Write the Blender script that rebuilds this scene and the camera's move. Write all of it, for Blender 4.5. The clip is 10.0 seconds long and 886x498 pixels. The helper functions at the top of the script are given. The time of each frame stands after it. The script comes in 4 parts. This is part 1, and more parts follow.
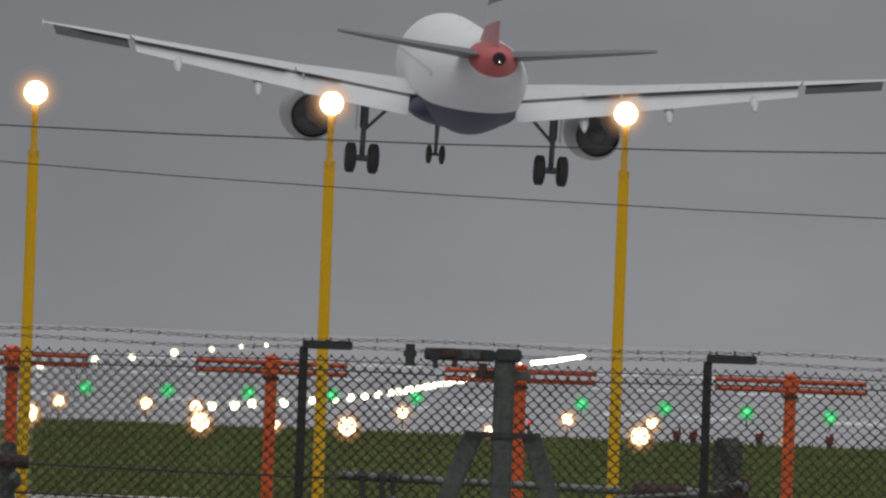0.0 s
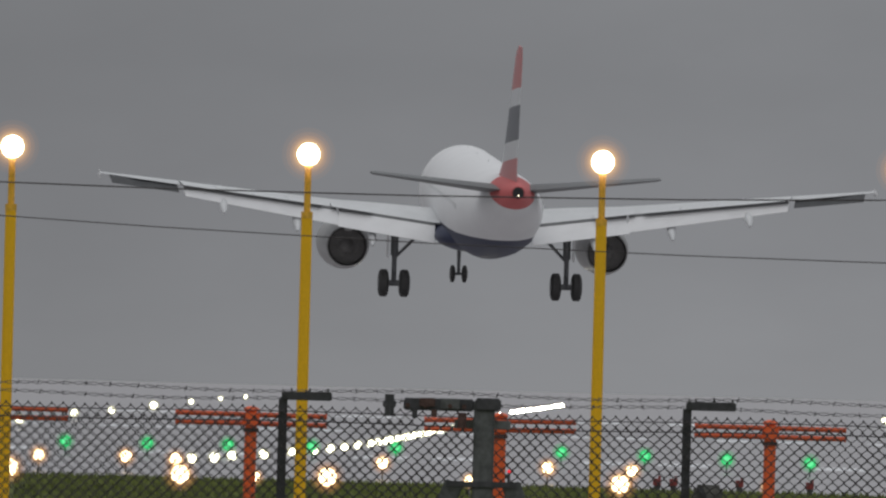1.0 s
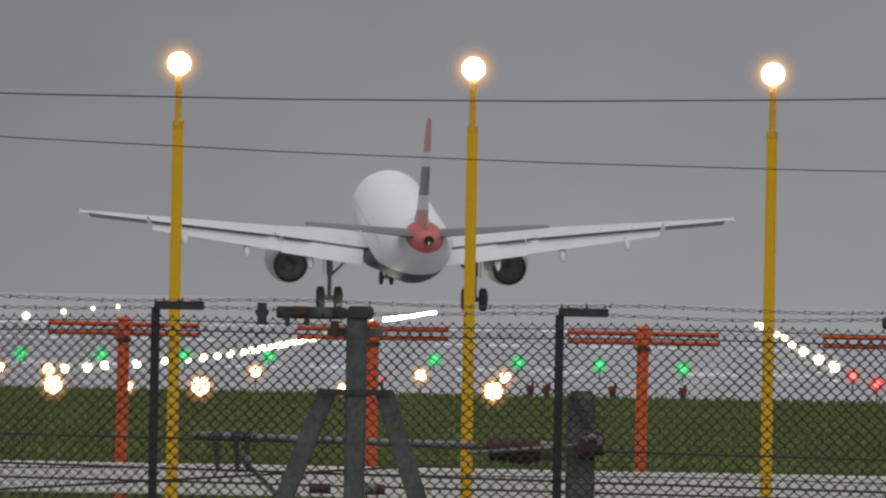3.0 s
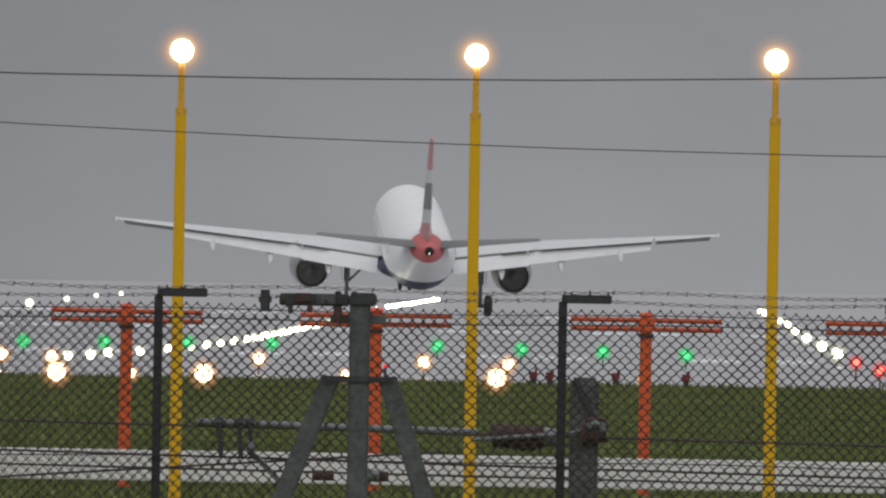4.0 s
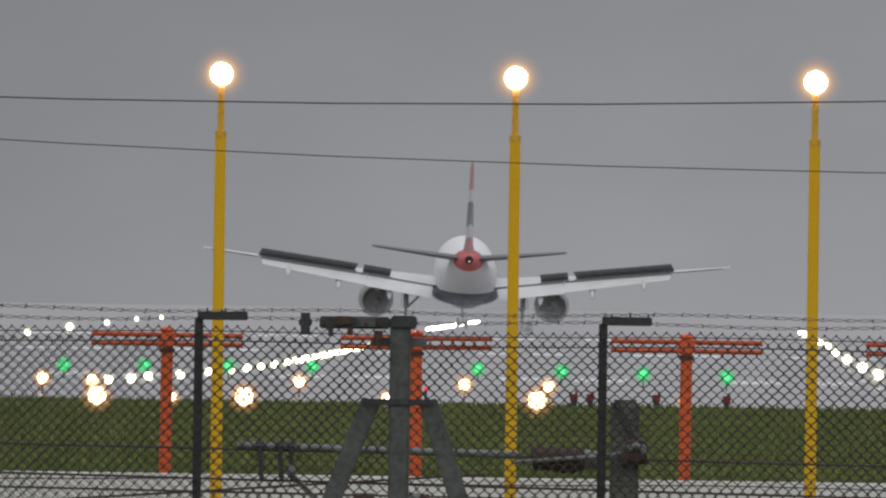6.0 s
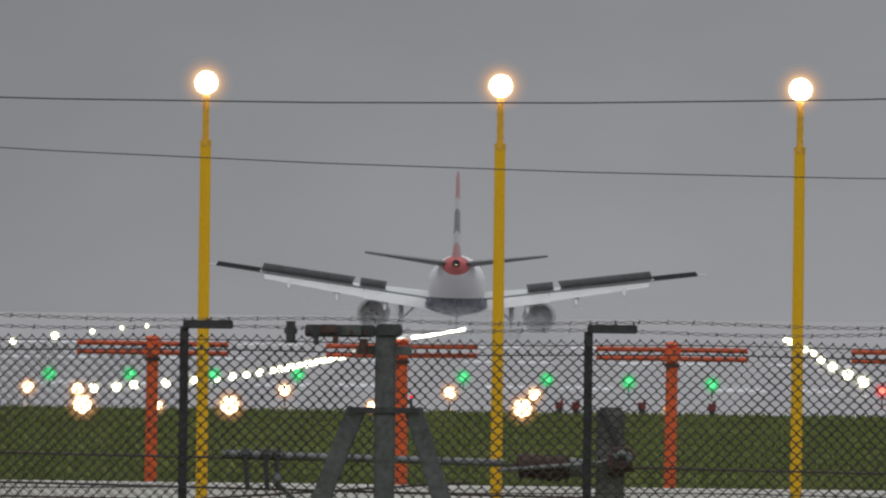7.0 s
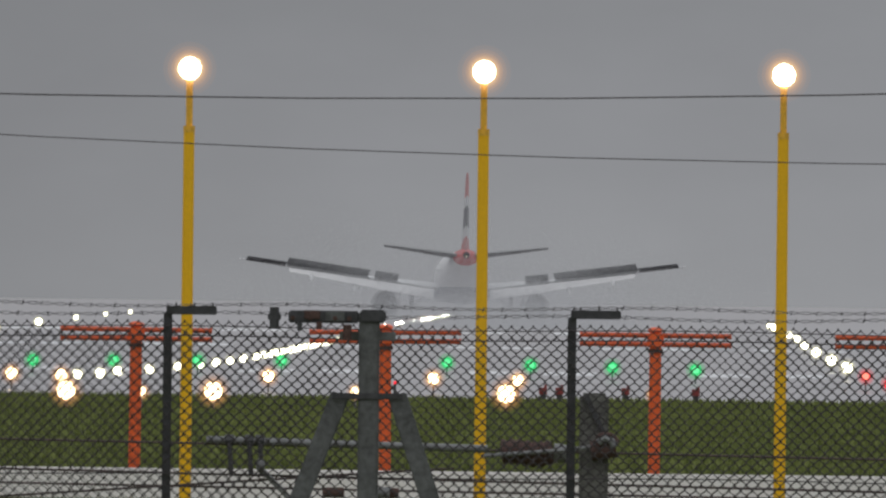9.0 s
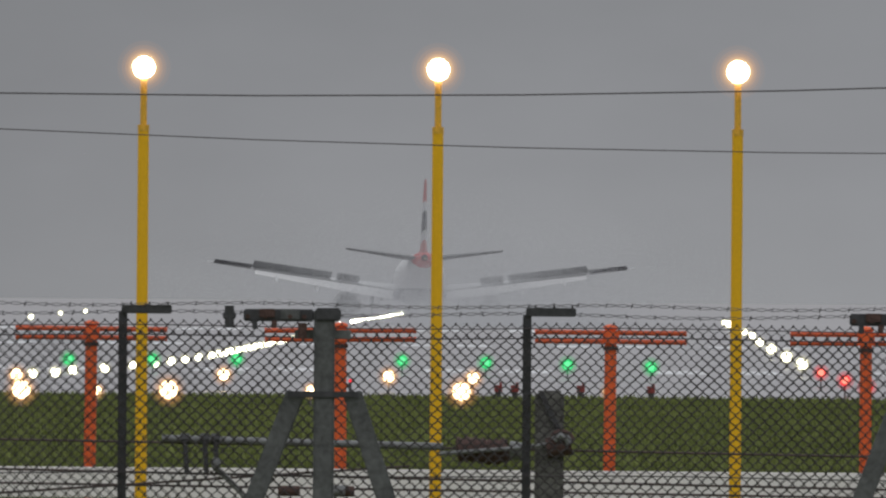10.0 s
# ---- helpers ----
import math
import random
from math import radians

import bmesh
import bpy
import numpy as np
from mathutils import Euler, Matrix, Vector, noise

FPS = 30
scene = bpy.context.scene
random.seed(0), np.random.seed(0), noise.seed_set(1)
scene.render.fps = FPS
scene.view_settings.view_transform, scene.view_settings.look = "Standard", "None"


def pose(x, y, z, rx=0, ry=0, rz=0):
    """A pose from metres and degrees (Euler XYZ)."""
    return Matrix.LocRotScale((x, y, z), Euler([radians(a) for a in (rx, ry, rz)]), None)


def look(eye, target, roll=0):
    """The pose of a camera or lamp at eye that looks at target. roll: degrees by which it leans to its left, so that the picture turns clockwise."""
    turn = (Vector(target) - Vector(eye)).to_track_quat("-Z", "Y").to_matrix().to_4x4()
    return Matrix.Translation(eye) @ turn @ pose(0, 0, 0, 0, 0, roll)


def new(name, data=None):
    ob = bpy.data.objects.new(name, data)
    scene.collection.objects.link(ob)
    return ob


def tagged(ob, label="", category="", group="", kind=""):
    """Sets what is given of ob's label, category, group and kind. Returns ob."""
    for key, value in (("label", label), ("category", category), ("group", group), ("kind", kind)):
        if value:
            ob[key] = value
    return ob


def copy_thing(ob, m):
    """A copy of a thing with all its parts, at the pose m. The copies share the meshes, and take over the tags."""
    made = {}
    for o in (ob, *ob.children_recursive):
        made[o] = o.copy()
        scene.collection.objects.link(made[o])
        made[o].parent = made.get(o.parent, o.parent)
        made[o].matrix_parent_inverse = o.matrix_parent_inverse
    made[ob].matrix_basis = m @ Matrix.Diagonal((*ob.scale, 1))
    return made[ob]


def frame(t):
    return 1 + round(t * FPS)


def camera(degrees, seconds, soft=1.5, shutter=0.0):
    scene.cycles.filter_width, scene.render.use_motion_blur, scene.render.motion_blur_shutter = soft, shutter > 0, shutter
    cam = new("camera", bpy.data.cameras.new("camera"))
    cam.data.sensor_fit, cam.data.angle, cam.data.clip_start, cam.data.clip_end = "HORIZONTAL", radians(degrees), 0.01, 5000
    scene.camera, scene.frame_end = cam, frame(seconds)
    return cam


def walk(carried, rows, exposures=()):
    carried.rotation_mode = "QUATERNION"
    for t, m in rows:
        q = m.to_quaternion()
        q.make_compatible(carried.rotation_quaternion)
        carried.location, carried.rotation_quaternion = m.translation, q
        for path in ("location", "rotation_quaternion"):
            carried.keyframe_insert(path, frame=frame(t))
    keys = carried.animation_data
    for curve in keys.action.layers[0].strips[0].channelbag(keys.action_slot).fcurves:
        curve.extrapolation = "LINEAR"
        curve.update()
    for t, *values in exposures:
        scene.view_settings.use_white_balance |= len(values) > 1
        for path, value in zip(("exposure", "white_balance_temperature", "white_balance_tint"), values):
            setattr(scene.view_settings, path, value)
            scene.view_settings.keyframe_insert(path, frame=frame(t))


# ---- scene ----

EYE = (0.0, 0.0, 2.2)
cam = camera(3.2, 10.0, soft=2.3, shutter=0.4)
CAMERA_ROWS = [  # seconds, degrees right of the runway axis, degrees up, roll
    (0, -0.9422, 0.2922, 2.082),
    (0.2, -0.9023, 0.2622, 1.842),
    (0.4, -0.8908, 0.5070, 1.807),
    (0.5, -0.8819, 0.5707, 1.760),
    (0.8, -0.8569, 0.5419, 1.564),
    (1, -0.8686, 0.4746, 1.509),
    (1.2, -0.8216, 0.4528, 1.437),
    (1.5, -0.6662, 0.3574, 1.280),
    (1.8, -0.6797, 0.2543, 1.158),
    (2, -0.5938, 0.3177, 0.925),
    (2.5, -0.3781, 0.2024, 0.870),
    (2.7, -0.3566, 0.1553, 1.018),
    (3.8, -0.4465, 0.1466, 1.042),
    (4, -0.4081, 0.1034, 1.007),
    (4.5, -0.3794, 0.0844, 1.017),
    (4.7, -0.4520, 0.1251, 1.184),
    (5, -0.3583, 0.1273, 1.054),
    (5.3, -0.3380, 0.1460, 0.954),
    (5.5, -0.3963, 0.1505, 0.979),
    (5.7, -0.4876, 0.1651, 0.902),
    (6.8, -0.5306, 0.2062, 0.705),
    (7, -0.5009, 0.2128, 0.705),
    (7.2, -0.4858, 0.1945, 0.790),
    (7.5, -0.4258, 0.2451, 0.740),
    (8, -0.3412, 0.1885, 0.693),
    (8.5, -0.3628, 0.1558, 0.561),
    (8.8, -0.4283, 0.1189, 0.774),
    (9, -0.4410, 0.1623, 0.667),
    (9.2, -0.4105, 0.1872, 0.489),
    (9.5, -0.3422, 0.1679, 0.581),
    (10, -0.2776, 0.1563, 0.462),
]


def aim(az, el, roll):
    a, e = radians(az), radians(el)
    return look(EYE, (1000 * math.tan(a), 1000.0, EYE[2] + 1000 * math.tan(e)), roll)


walk(cam, [(t, aim(az, el, roll)) for t, az, el, roll in CAMERA_ROWS],
     [(0.0, -0.18), (1.0, -0.2), (2.0, -0.13), (2.7, -0.08), (4.0, 0.04), (5.5, 0.06), (7.0, 0.02), (10.0, 0.0)])

# ---- world and light: a rainy overcast sky, brightest overhead ----
world = bpy.data.worlds.new("overcast")
scene.world = world
world.use_nodes = True


def link_world():
    nt = world.node_tree
    n, l = nt.nodes, nt.links
    n.clear()
    out = n.new("ShaderNodeOutputWorld")
    bg = n.new("ShaderNodeBackground")
    co = n.new("ShaderNodeTexCoord")
    sep = n.new("ShaderNodeSeparateXYZ")
    l.new(co.outputs["Generated"], sep.inputs[0])
    ramp = n.new("ShaderNodeValToRGB")
    l.new(sep.outputs["Z"], ramp.inputs["Fac"])
    el = ramp.color_ramp.elements
    el[0].position, el[0].color = 0.0, (0.271, 0.277, 0.292, 1)
    el[1].position, el[1].color = 1.0, (0.80, 0.82, 0.85, 1)
    for p, c in ((0.008, (0.244, 0.250, 0.266, 1)), (0.02, (0.210, 0.216, 0.231, 1)), (0.10, (0.26, 0.264, 0.282, 1)), (0.5, (0.58, 0.60, 0.625, 1))):
        e = ramp.color_ramp.elements.new(p)
        e.color = c
    mp = n.new("ShaderNodeMapping")
    mp.inputs["Scale"].default_value = (60, 60, 140)
    l.new(co.outputs["Generated"], mp.inputs[0])
    nz = n.new("ShaderNodeTexNoise")
    nz.inputs["Scale"].default_value, nz.inputs["Detail"].default_value = 1.0, 4
    l.new(mp.outputs[0], nz.inputs["Vector"])
    mr = n.new("ShaderNodeMapRange")
    mr.inputs["From Min"].default_value, mr.inputs["From Max"].default_value = 0.3, 0.7
    mr.inputs["To Min"].default_value, mr.inputs["To Max"].default_value = 0.96, 1.04
    l.new(nz.outputs["Fac"], mr.inputs["Value"])
    sky = n.new("ShaderNodeTexSky")
    sky.sky_type, sky.sun_disc = "NISHITA", False
    sky.sun_elevation, sky.sun_rotation = radians(38), radians(150)
    hs = n.new("ShaderNodeHueSaturation")
    hs.inputs["Saturation"].default_value, hs.inputs["Value"].default_value = 0.15, 0.006
    l.new(sky.outputs[0], hs.inputs["Color"])
    bank = n.new("ShaderNodeMapRange")
    bank.interpolation_type = "SMOOTHSTEP"
    for key, v in (("From Min", -0.045), ("From Max", 0.0), ("To Min", 0.84), ("To Max", 1.0)):
        bank.inputs[key].default_value = v
    l.new(sep.outputs["X"], bank.inputs["Value"])
    both = n.new("ShaderNodeMath")
    both.operation = "MULTIPLY"
    l.new(mr.outputs[0], both.inputs[0])
    l.new(bank.outputs[0], both.inputs[1])
    mul = n.new("ShaderNodeVectorMath")
    mul.operation = "SCALE"
    l.new(ramp.outputs["Color"], mul.inputs[0])
    l.new(both.outputs[0], mul.inputs["Scale"])
    add = n.new("ShaderNodeVectorMath")
    add.operation = "ADD"
    l.new(mul.outputs[0], add.inputs[0])
    l.new(hs.outputs[0], add.inputs[1])
    l.new(add.outputs[0], bg.inputs["Color"])
    bg.inputs["Strength"].default_value = 1.0
    l.new(bg.outputs[0], out.inputs["Surface"])


link_world()
sun_data = bpy.data.lights.new("sun", "SUN")
sun_data.energy, sun_data.angle, sun_data.color = 0.45, radians(60), (1.0, 0.97, 0.93)
sun = new("sun", sun_data)
sun.matrix_world = look((-120, -400, 640), (0, 0, 0))


# ---- materials ----
def mat(name, color, rough=0.6, metal=0.0, var=0.15, scale=4.0, bump=0.0, fine=30.0, second=None, coat=0.0):
    """Principled surface with variation at two scales, in metres."""
    m = bpy.data.materials.new(name)
    m.use_nodes = True
    nt = m.node_tree
    n, l = nt.nodes, nt.links
    b = n["Principled BSDF"]
    co = n.new("ShaderNodeTexCoord")
    n1 = n.new("ShaderNodeTexNoise")
    n1.inputs["Scale"].default_value, n1.inputs["Detail"].default_value = scale, 5
    n2 = n.new("ShaderNodeTexNoise")
    n2.inputs["Scale"].default_value, n2.inputs["Detail"].default_value = fine, 3
    l.new(co.outputs["Object"], n1.inputs["Vector"])
    l.new(co.outputs["Object"], n2.inputs["Vector"])
    av = n.new("ShaderNodeMath")
    av.operation = "ADD"
    l.new(n1.outputs["Fac"], av.inputs[0])
    l.new(n2.outputs["Fac"], av.inputs[1])
    mr = n.new("ShaderNodeMapRange")
    mr.inputs["From Min"].default_value, mr.inputs["From Max"].default_value = 0.7, 1.3
    l.new(av.outputs[0], mr.inputs["Value"])
    mx = n.new("ShaderNodeMix")
    mx.data_type = "RGBA"
    lo = second or tuple(c * (1 - var) for c in color)
    hi = color if second else tuple(min(1, c * (1 + var)) for c in color)
    mx.inputs["A"].default_value, mx.inputs["B"].default_value = (*lo, 1), (*hi, 1)
    l.new(mr.outputs[0], mx.inputs["Factor"])
    l.new(mx.outputs["Result"], b.inputs["Base Color"])
    b.inputs["Roughness"].default_value, b.inputs["Metallic"].default_value = rough, metal
    b.inputs["Coat Weight"].default_value = coat
    if bump:
        bp = n.new("ShaderNodeBump")
        bp.inputs["Strength"].default_value, bp.inputs["Distance"].default_value = bump, 0.02
        l.new(n2.outputs["Fac"], bp.inputs["Height"])
        l.new(bp.outputs[0], b.inputs["Normal"])
    return m


def glow(name, color, strength):
    m = bpy.data.materials.new(name)
    m.use_nodes = True
    n, l = m.node_tree.nodes, m.node_tree.links
    n.clear()
    out, em = n.new("ShaderNodeOutputMaterial"), n.new("ShaderNodeEmission")
    em.inputs["Color"].default_value, em.inputs["Strength"].default_value = (*color, 1), strength
    l.new(em.outputs[0], out.inputs["Surface"])
    return m


def halo_shell(name, color, strength, clear):
    """A faint glowing shell, mostly clear, standing in for the bloom around a lamp."""
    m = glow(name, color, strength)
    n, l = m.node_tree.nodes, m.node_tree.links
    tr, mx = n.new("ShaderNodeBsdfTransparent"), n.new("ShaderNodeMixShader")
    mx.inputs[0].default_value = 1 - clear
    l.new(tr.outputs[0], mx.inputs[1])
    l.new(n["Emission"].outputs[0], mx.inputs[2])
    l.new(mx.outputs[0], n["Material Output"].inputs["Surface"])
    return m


def drops():
    """Fine water drops: light scatters on and through them."""
    m = bpy.data.materials.new("water_droplets")
    m.use_nodes = True
    n, l = m.node_tree.nodes, m.node_tree.links
    n.clear()
    out, d, t, x = n.new("ShaderNodeOutputMaterial"), n.new("ShaderNodeBsdfDiffuse"), n.new("ShaderNodeBsdfTranslucent"), n.new("ShaderNodeMixShader")
    for k in (d, t):
        k.inputs["Color"].default_value = (0.66, 0.67, 0.69, 1)
    x.inputs[0].default_value = 0.5
    l.new(d.outputs[0], x.inputs[1])
    l.new(t.outputs[0], x.inputs[2])
    l.new(x.outputs[0], out.inputs["Surface"])
    return m


YELLOW = mat("yellow_paint", (0.90, 0.50, 0.008), 0.75, var=0.06, scale=2.0)
YELLOW_WORN = mat("worn_yellow_paint", (0.76, 0.42, 0.04), 0.5, var=0.25, scale=5.0)
ORANGE = mat("orange_paint", (0.80, 0.125, 0.03), 0.5, var=0.2, scale=3.0)
ORANGE_DULL = mat("dull_orange_tube", (0.62, 0.10, 0.035), 0.55, var=0.3, scale=6.0)
DARK_STEEL = mat("dark_painted_steel", (0.050, 0.050, 0.056), 0.6, var=0.35, scale=8.0, bump=0.1)
WIRE = mat("fence_wire", (0.054, 0.046, 0.051), 0.6, 0.0, var=0.4, scale=3.0)
BARB = mat("barbed_steel", (0.11, 0.105, 0.11), 0.5, 0.5, var=0.4, scale=9.0)
GALV = mat("galvanised_steel", (0.118, 0.122, 0.126), 0.55, 0.35, var=0.35, scale=7.0, bump=0.15)
CONCRETE_POST = mat("weathered_concrete", (0.13, 0.128, 0.118), 0.85, var=0.35, scale=9.0, bump=0.4)
RUST = mat("rusty_iron", (0.085, 0.048, 0.042), 0.8, 0.1, var=0.5, scale=30.0, bump=0.3, fine=120)
PIPE = mat("grey_pipe", (0.17, 0.175, 0.18), 0.5, 0.0, var=0.3, scale=6.0)
CABLE = mat("brown_cable", (0.075, 0.048, 0.048), 0.6, var=0.4, scale=5.0)
GRASS = mat("wet_grass", (0.160, 0.185, 0.066), 0.9, scale=0.05, fine=0.6, second=(0.105, 0.125, 0.045))
GRASS.node_tree.nodes["Principled BSDF"].inputs["Specular IOR Level"].default_value = 0.05
BLADE = mat("grass_blades", (0.225, 0.258, 0.086), 0.8, scale=0.12, fine=0.9, second=(0.120, 0.145, 0.052))
BLADE.node_tree.nodes["Principled BSDF"].inputs["Specular IOR Level"].default_value = 0.1
PAVE = mat("wet_concrete_pavement", (0.375, 0.357, 0.367), 0.35, var=0.16, scale=0.03, fine=0.25)
ROADM = mat("pale_board_paint", (0.84, 0.81, 0.83), 0.5, var=0.08, scale=0.15, fine=1.5)
MARK = mat("white_marking_paint", (0.78, 0.78, 0.80), 0.5, var=0.1, scale=0.5)
WHITE = mat("white_aircraft_paint", (0.80, 0.80, 0.81), 0.28, var=0.05, scale=0.6, coat=0.3)
WINGGREY = mat("light_grey_wing_paint", (0.62, 0.63, 0.64), 0.4, var=0.08, scale=0.8, fine=6)
FLAPM = mat("pale_flap_paint", (0.72, 0.72, 0.73), 0.4, var=0.06, scale=1.0)
# shade under spoilers and above the flaps, put into the colour
WING_SHADE = mat("grey_wing_shade", (0.235, 0.24, 0.245), 0.5, var=0.15, scale=1.5)
# the ailerons' shaded look, put into the colour of both faces
AILERON_SHADE = mat("dark_aileron_shade", (0.060, 0.062, 0.066), 0.6, var=0.2, scale=1.5)
STABM = mat("tailplane_grey_paint", (0.13, 0.135, 0.14), 0.45, var=0.12, scale=1.0)
NACELLE = mat("pale_nacelle_paint", (0.35, 0.348, 0.345), 0.4, var=0.12, scale=1.5)
NOZZLE = mat("sooty_nozzle", (0.17, 0.165, 0.16), 0.8, 0.0, var=0.3, scale=3.0)
PANEM = mat("grey_cabin_pane", (0.70, 0.71, 0.72), 0.3, var=0.1, scale=2.0)
SOOT = mat("black_soot", (0.02, 0.02, 0.022), 0.8, var=0.3, scale=6.0)
TYRE = mat("tyre_rubber", (0.045, 0.044, 0.044), 0.8, var=0.3, scale=8.0)
STRUT = mat("gear_strut_paint", (0.13, 0.135, 0.14), 0.45, 0.2, var=0.25, scale=5.0)
RIM = mat("wheel_rim", (0.30, 0.30, 0.31), 0.4, 0.6, var=0.2, scale=9.0)
REDM = mat("red_marker_paint", (0.26, 0.045, 0.045), 0.5, var=0.25, scale=8.0)
BLACKM = mat("black_housing", (0.06, 0.06, 0.064), 0.5, var=0.3, scale=20.0)
SPRAYM = drops()
LAMP_HOT = glow("approach_lamp_light", (1.0, 0.86, 0.62), 30.0)
WARM_HOT = glow("warm_lamp_light", (1.0, 0.74, 0.42), 22.0)
WHITE_HOT = glow("runway_white_light", (1.0, 0.97, 0.72), 12.0)
WHITE_FAR = glow("strong_runway_light", (1.0, 0.97, 0.75), 170.0)
GREEN_HOT = glow("threshold_green_light", (0.02, 0.85, 0.22), 1.0)
GREEN_CORE = glow("threshold_green_bulb", (0.35, 1.0, 0.55), 2.5)
RED_HOT = glow("edge_red_light", (1.0, 0.02, 0.04), 1.3)
RED_CORE = glow("edge_red_bulb", (1.0, 0.30, 0.20), 10.0)
# lamp bloom made as faint glowing shells, one set for each lamp colour
LAMP_SHELLS = [halo_shell("amber_lamp_halo", (1.0, g, b), e, c) for g, b, e, c in ((0.70, 0.36, 1.6, 0.55), (0.62, 0.30, 1.2, 0.74), (0.56, 0.27, 1.0, 0.83), (0.54, 0.27, 0.9, 0.90), (0.54, 0.28, 0.8, 0.945))]
WARM_SHELLS = list(zip((0.62, 0.74, 0.90, 1.10), [halo_shell("warm_lamp_halo", (1.0, g, b), e, c) for g, b, e, c in ((0.64, 0.28, 1.5, 0.5), (0.54, 0.22, 1.1, 0.70), (0.48, 0.20, 0.9, 0.82), (0.46, 0.20, 0.8, 0.91))]))
GREEN_HALO = halo_shell("green_halo", (0.02, 0.85, 0.22), 1.0, 0.25)
GREEN_OUTER_HALO = halo_shell("green_outer_halo", (0.02, 0.75, 0.20), 0.8, 0.75)
RED_HALO = halo_shell("red_halo", (1.0, 0.03, 0.04), 1.2, 0.2)
RED_OUTER_HALO = halo_shell("red_outer_halo", (1.0, 0.03, 0.05), 0.9, 0.7)
WHITE_HALO = halo_shell("white_lamp_halo", (1.0, 0.95, 0.60), 1.2, 0.6)
WHITE_OUTER_HALO = halo_shell("white_lamp_outer_halo", (1.0, 0.95, 0.65), 0.8, 0.85)
# shared by the tail light and the painted glint on the belly
TAIL_GLINT_WHITE = glow("tail_light_and_glint", (1.0, 0.85, 0.6), 5.0)


def livery():
    """Fuselage paint: white, a red tail cone and a navy belly with a sharp edge."""
    m = mat("airliner_livery", (0.80, 0.80, 0.81), 0.3, var=0.04, scale=0.5, coat=0.3)
    n, l = m.node_tree.nodes, m.node_tree.links
    b = n["Principled BSDF"]
    base = b.inputs["Base Color"].links[0].from_socket
    co = n.new("ShaderNodeTexCoord")
    sep = n.new("ShaderNodeSeparateXYZ")
    l.new(co.outputs["Object"], sep.inputs[0])

    def less(sock, v):
        k = n.new("ShaderNodeMath")
        k.operation = "LESS_THAN"
        l.new(sock, k.inputs[0])
        k.inputs[1].default_value = v
        return k.outputs[0]

    def over(a, col, fac):
        x = n.new("ShaderNodeMix")
        x.data_type = "RGBA"
        l.new(a, x.inputs["A"])
        x.inputs["B"].default_value = (*col, 1)
        l.new(fac, x.inputs["Factor"])
        return x.outputs["Result"]

    b.inputs["Specular IOR Level"].default_value, b.inputs["Coat Weight"].default_value = 0.15, 0.0
    b.inputs["Roughness"].default_value = 0.5
    navy = over(base, (0.045, 0.052, 0.095), less(sep.outputs["Z"], 3.1))
    slant = n.new("ShaderNodeMath")
    slant.operation = "MULTIPLY_ADD"
    l.new(sep.outputs["Y"], slant.inputs[0])
    slant.inputs[1].default_value = 0.3
    down = n.new("ShaderNodeMath")
    down.operation = "SUBTRACT"
    down.inputs[0].default_value = 0.0
    l.new(sep.outputs["Z"], down.inputs[1])
    l.new(down.outputs[0], slant.inputs[2])
    red = over(navy, (0.60, 0.14, 0.14), less(slant.outputs[0], -10.27))
    l.new(red, b.inputs["Base Color"])
    return m


def fin_livery():
    """Fin paint: bands of red, white and navy, slanted as they climb."""
    m = mat("fin_livery", (0.80, 0.80, 0.81), 0.3, var=0.04, scale=0.5, coat=0.3)
    n, l = m.node_tree.nodes, m.node_tree.links
    b = n["Principled BSDF"]
    co = n.new("ShaderNodeTexCoord")
    sep = n.new("ShaderNodeSeparateXYZ")
    l.new(co.outputs["Object"], sep.inputs[0])
    ramp = n.new("ShaderNodeValToRGB")
    ramp.color_ramp.interpolation = "CONSTANT"
    mr = n.new("ShaderNodeMapRange")
    mr.inputs["From Min"].default_value, mr.inputs["From Max"].default_value = 3.11, 10.11
    slant = n.new("ShaderNodeMath")
    slant.operation = "MULTIPLY_ADD"
    slant.inputs[1].default_value = 0.1
    l.new(sep.outputs["Y"], slant.inputs[0])
    l.new(sep.outputs["Z"], slant.inputs[2])
    l.new(slant.outputs[0], mr.inputs["Value"])
    l.new(mr.outputs[0], ramp.inputs["Fac"])
    red, white, navy = (0.54, 0.11, 0.11, 1), (0.66, 0.67, 0.69, 1), (0.03, 0.035, 0.06, 1)
    e = ramp.color_ramp.elements
    e[0].position, e[0].color = 0.0, red
    e[1].position, e[1].color = 0.28, white
    for p, c in ((0.39, navy), (0.60, white), (0.705, red)):
        ramp.color_ramp.elements.new(p).color = c
    l.new(ramp.outputs["Color"], b.inputs["Base Color"])
    return m


LIVERY, FINM = livery(), fin_livery()


# ---- mesh helpers ----
def part(name, bm, material, parent=None, label="", smooth=False):
    me = bpy.data.meshes.new(name)
    bm.normal_update()
    bm.to_mesh(me)
    bm.free()
    for m in material if isinstance(material, (list, tuple)) else [material]:
        me.materials.append(m)
    if smooth:
        for p in me.polygons:
            p.use_smooth = True
        me.set_sharp_from_angle(angle=radians(42))
    ob = new(name, me)
    if parent is not None:
        ob.parent = parent
    if label:
        ob["label"] = label
    return ob


def box(bm, c, s, bev=0.0, m=None):
    r = bmesh.ops.create_cube(bm, size=1.0, matrix=(m or Matrix()) @ Matrix.Translation(c) @ Matrix.Diagonal((*s, 1)))
    if bev:
        es = list({e for v in r["verts"] for e in v.link_edges})
        bmesh.ops.bevel(bm, geom=es, offset=bev, segments=2, affect="EDGES")
    return bm


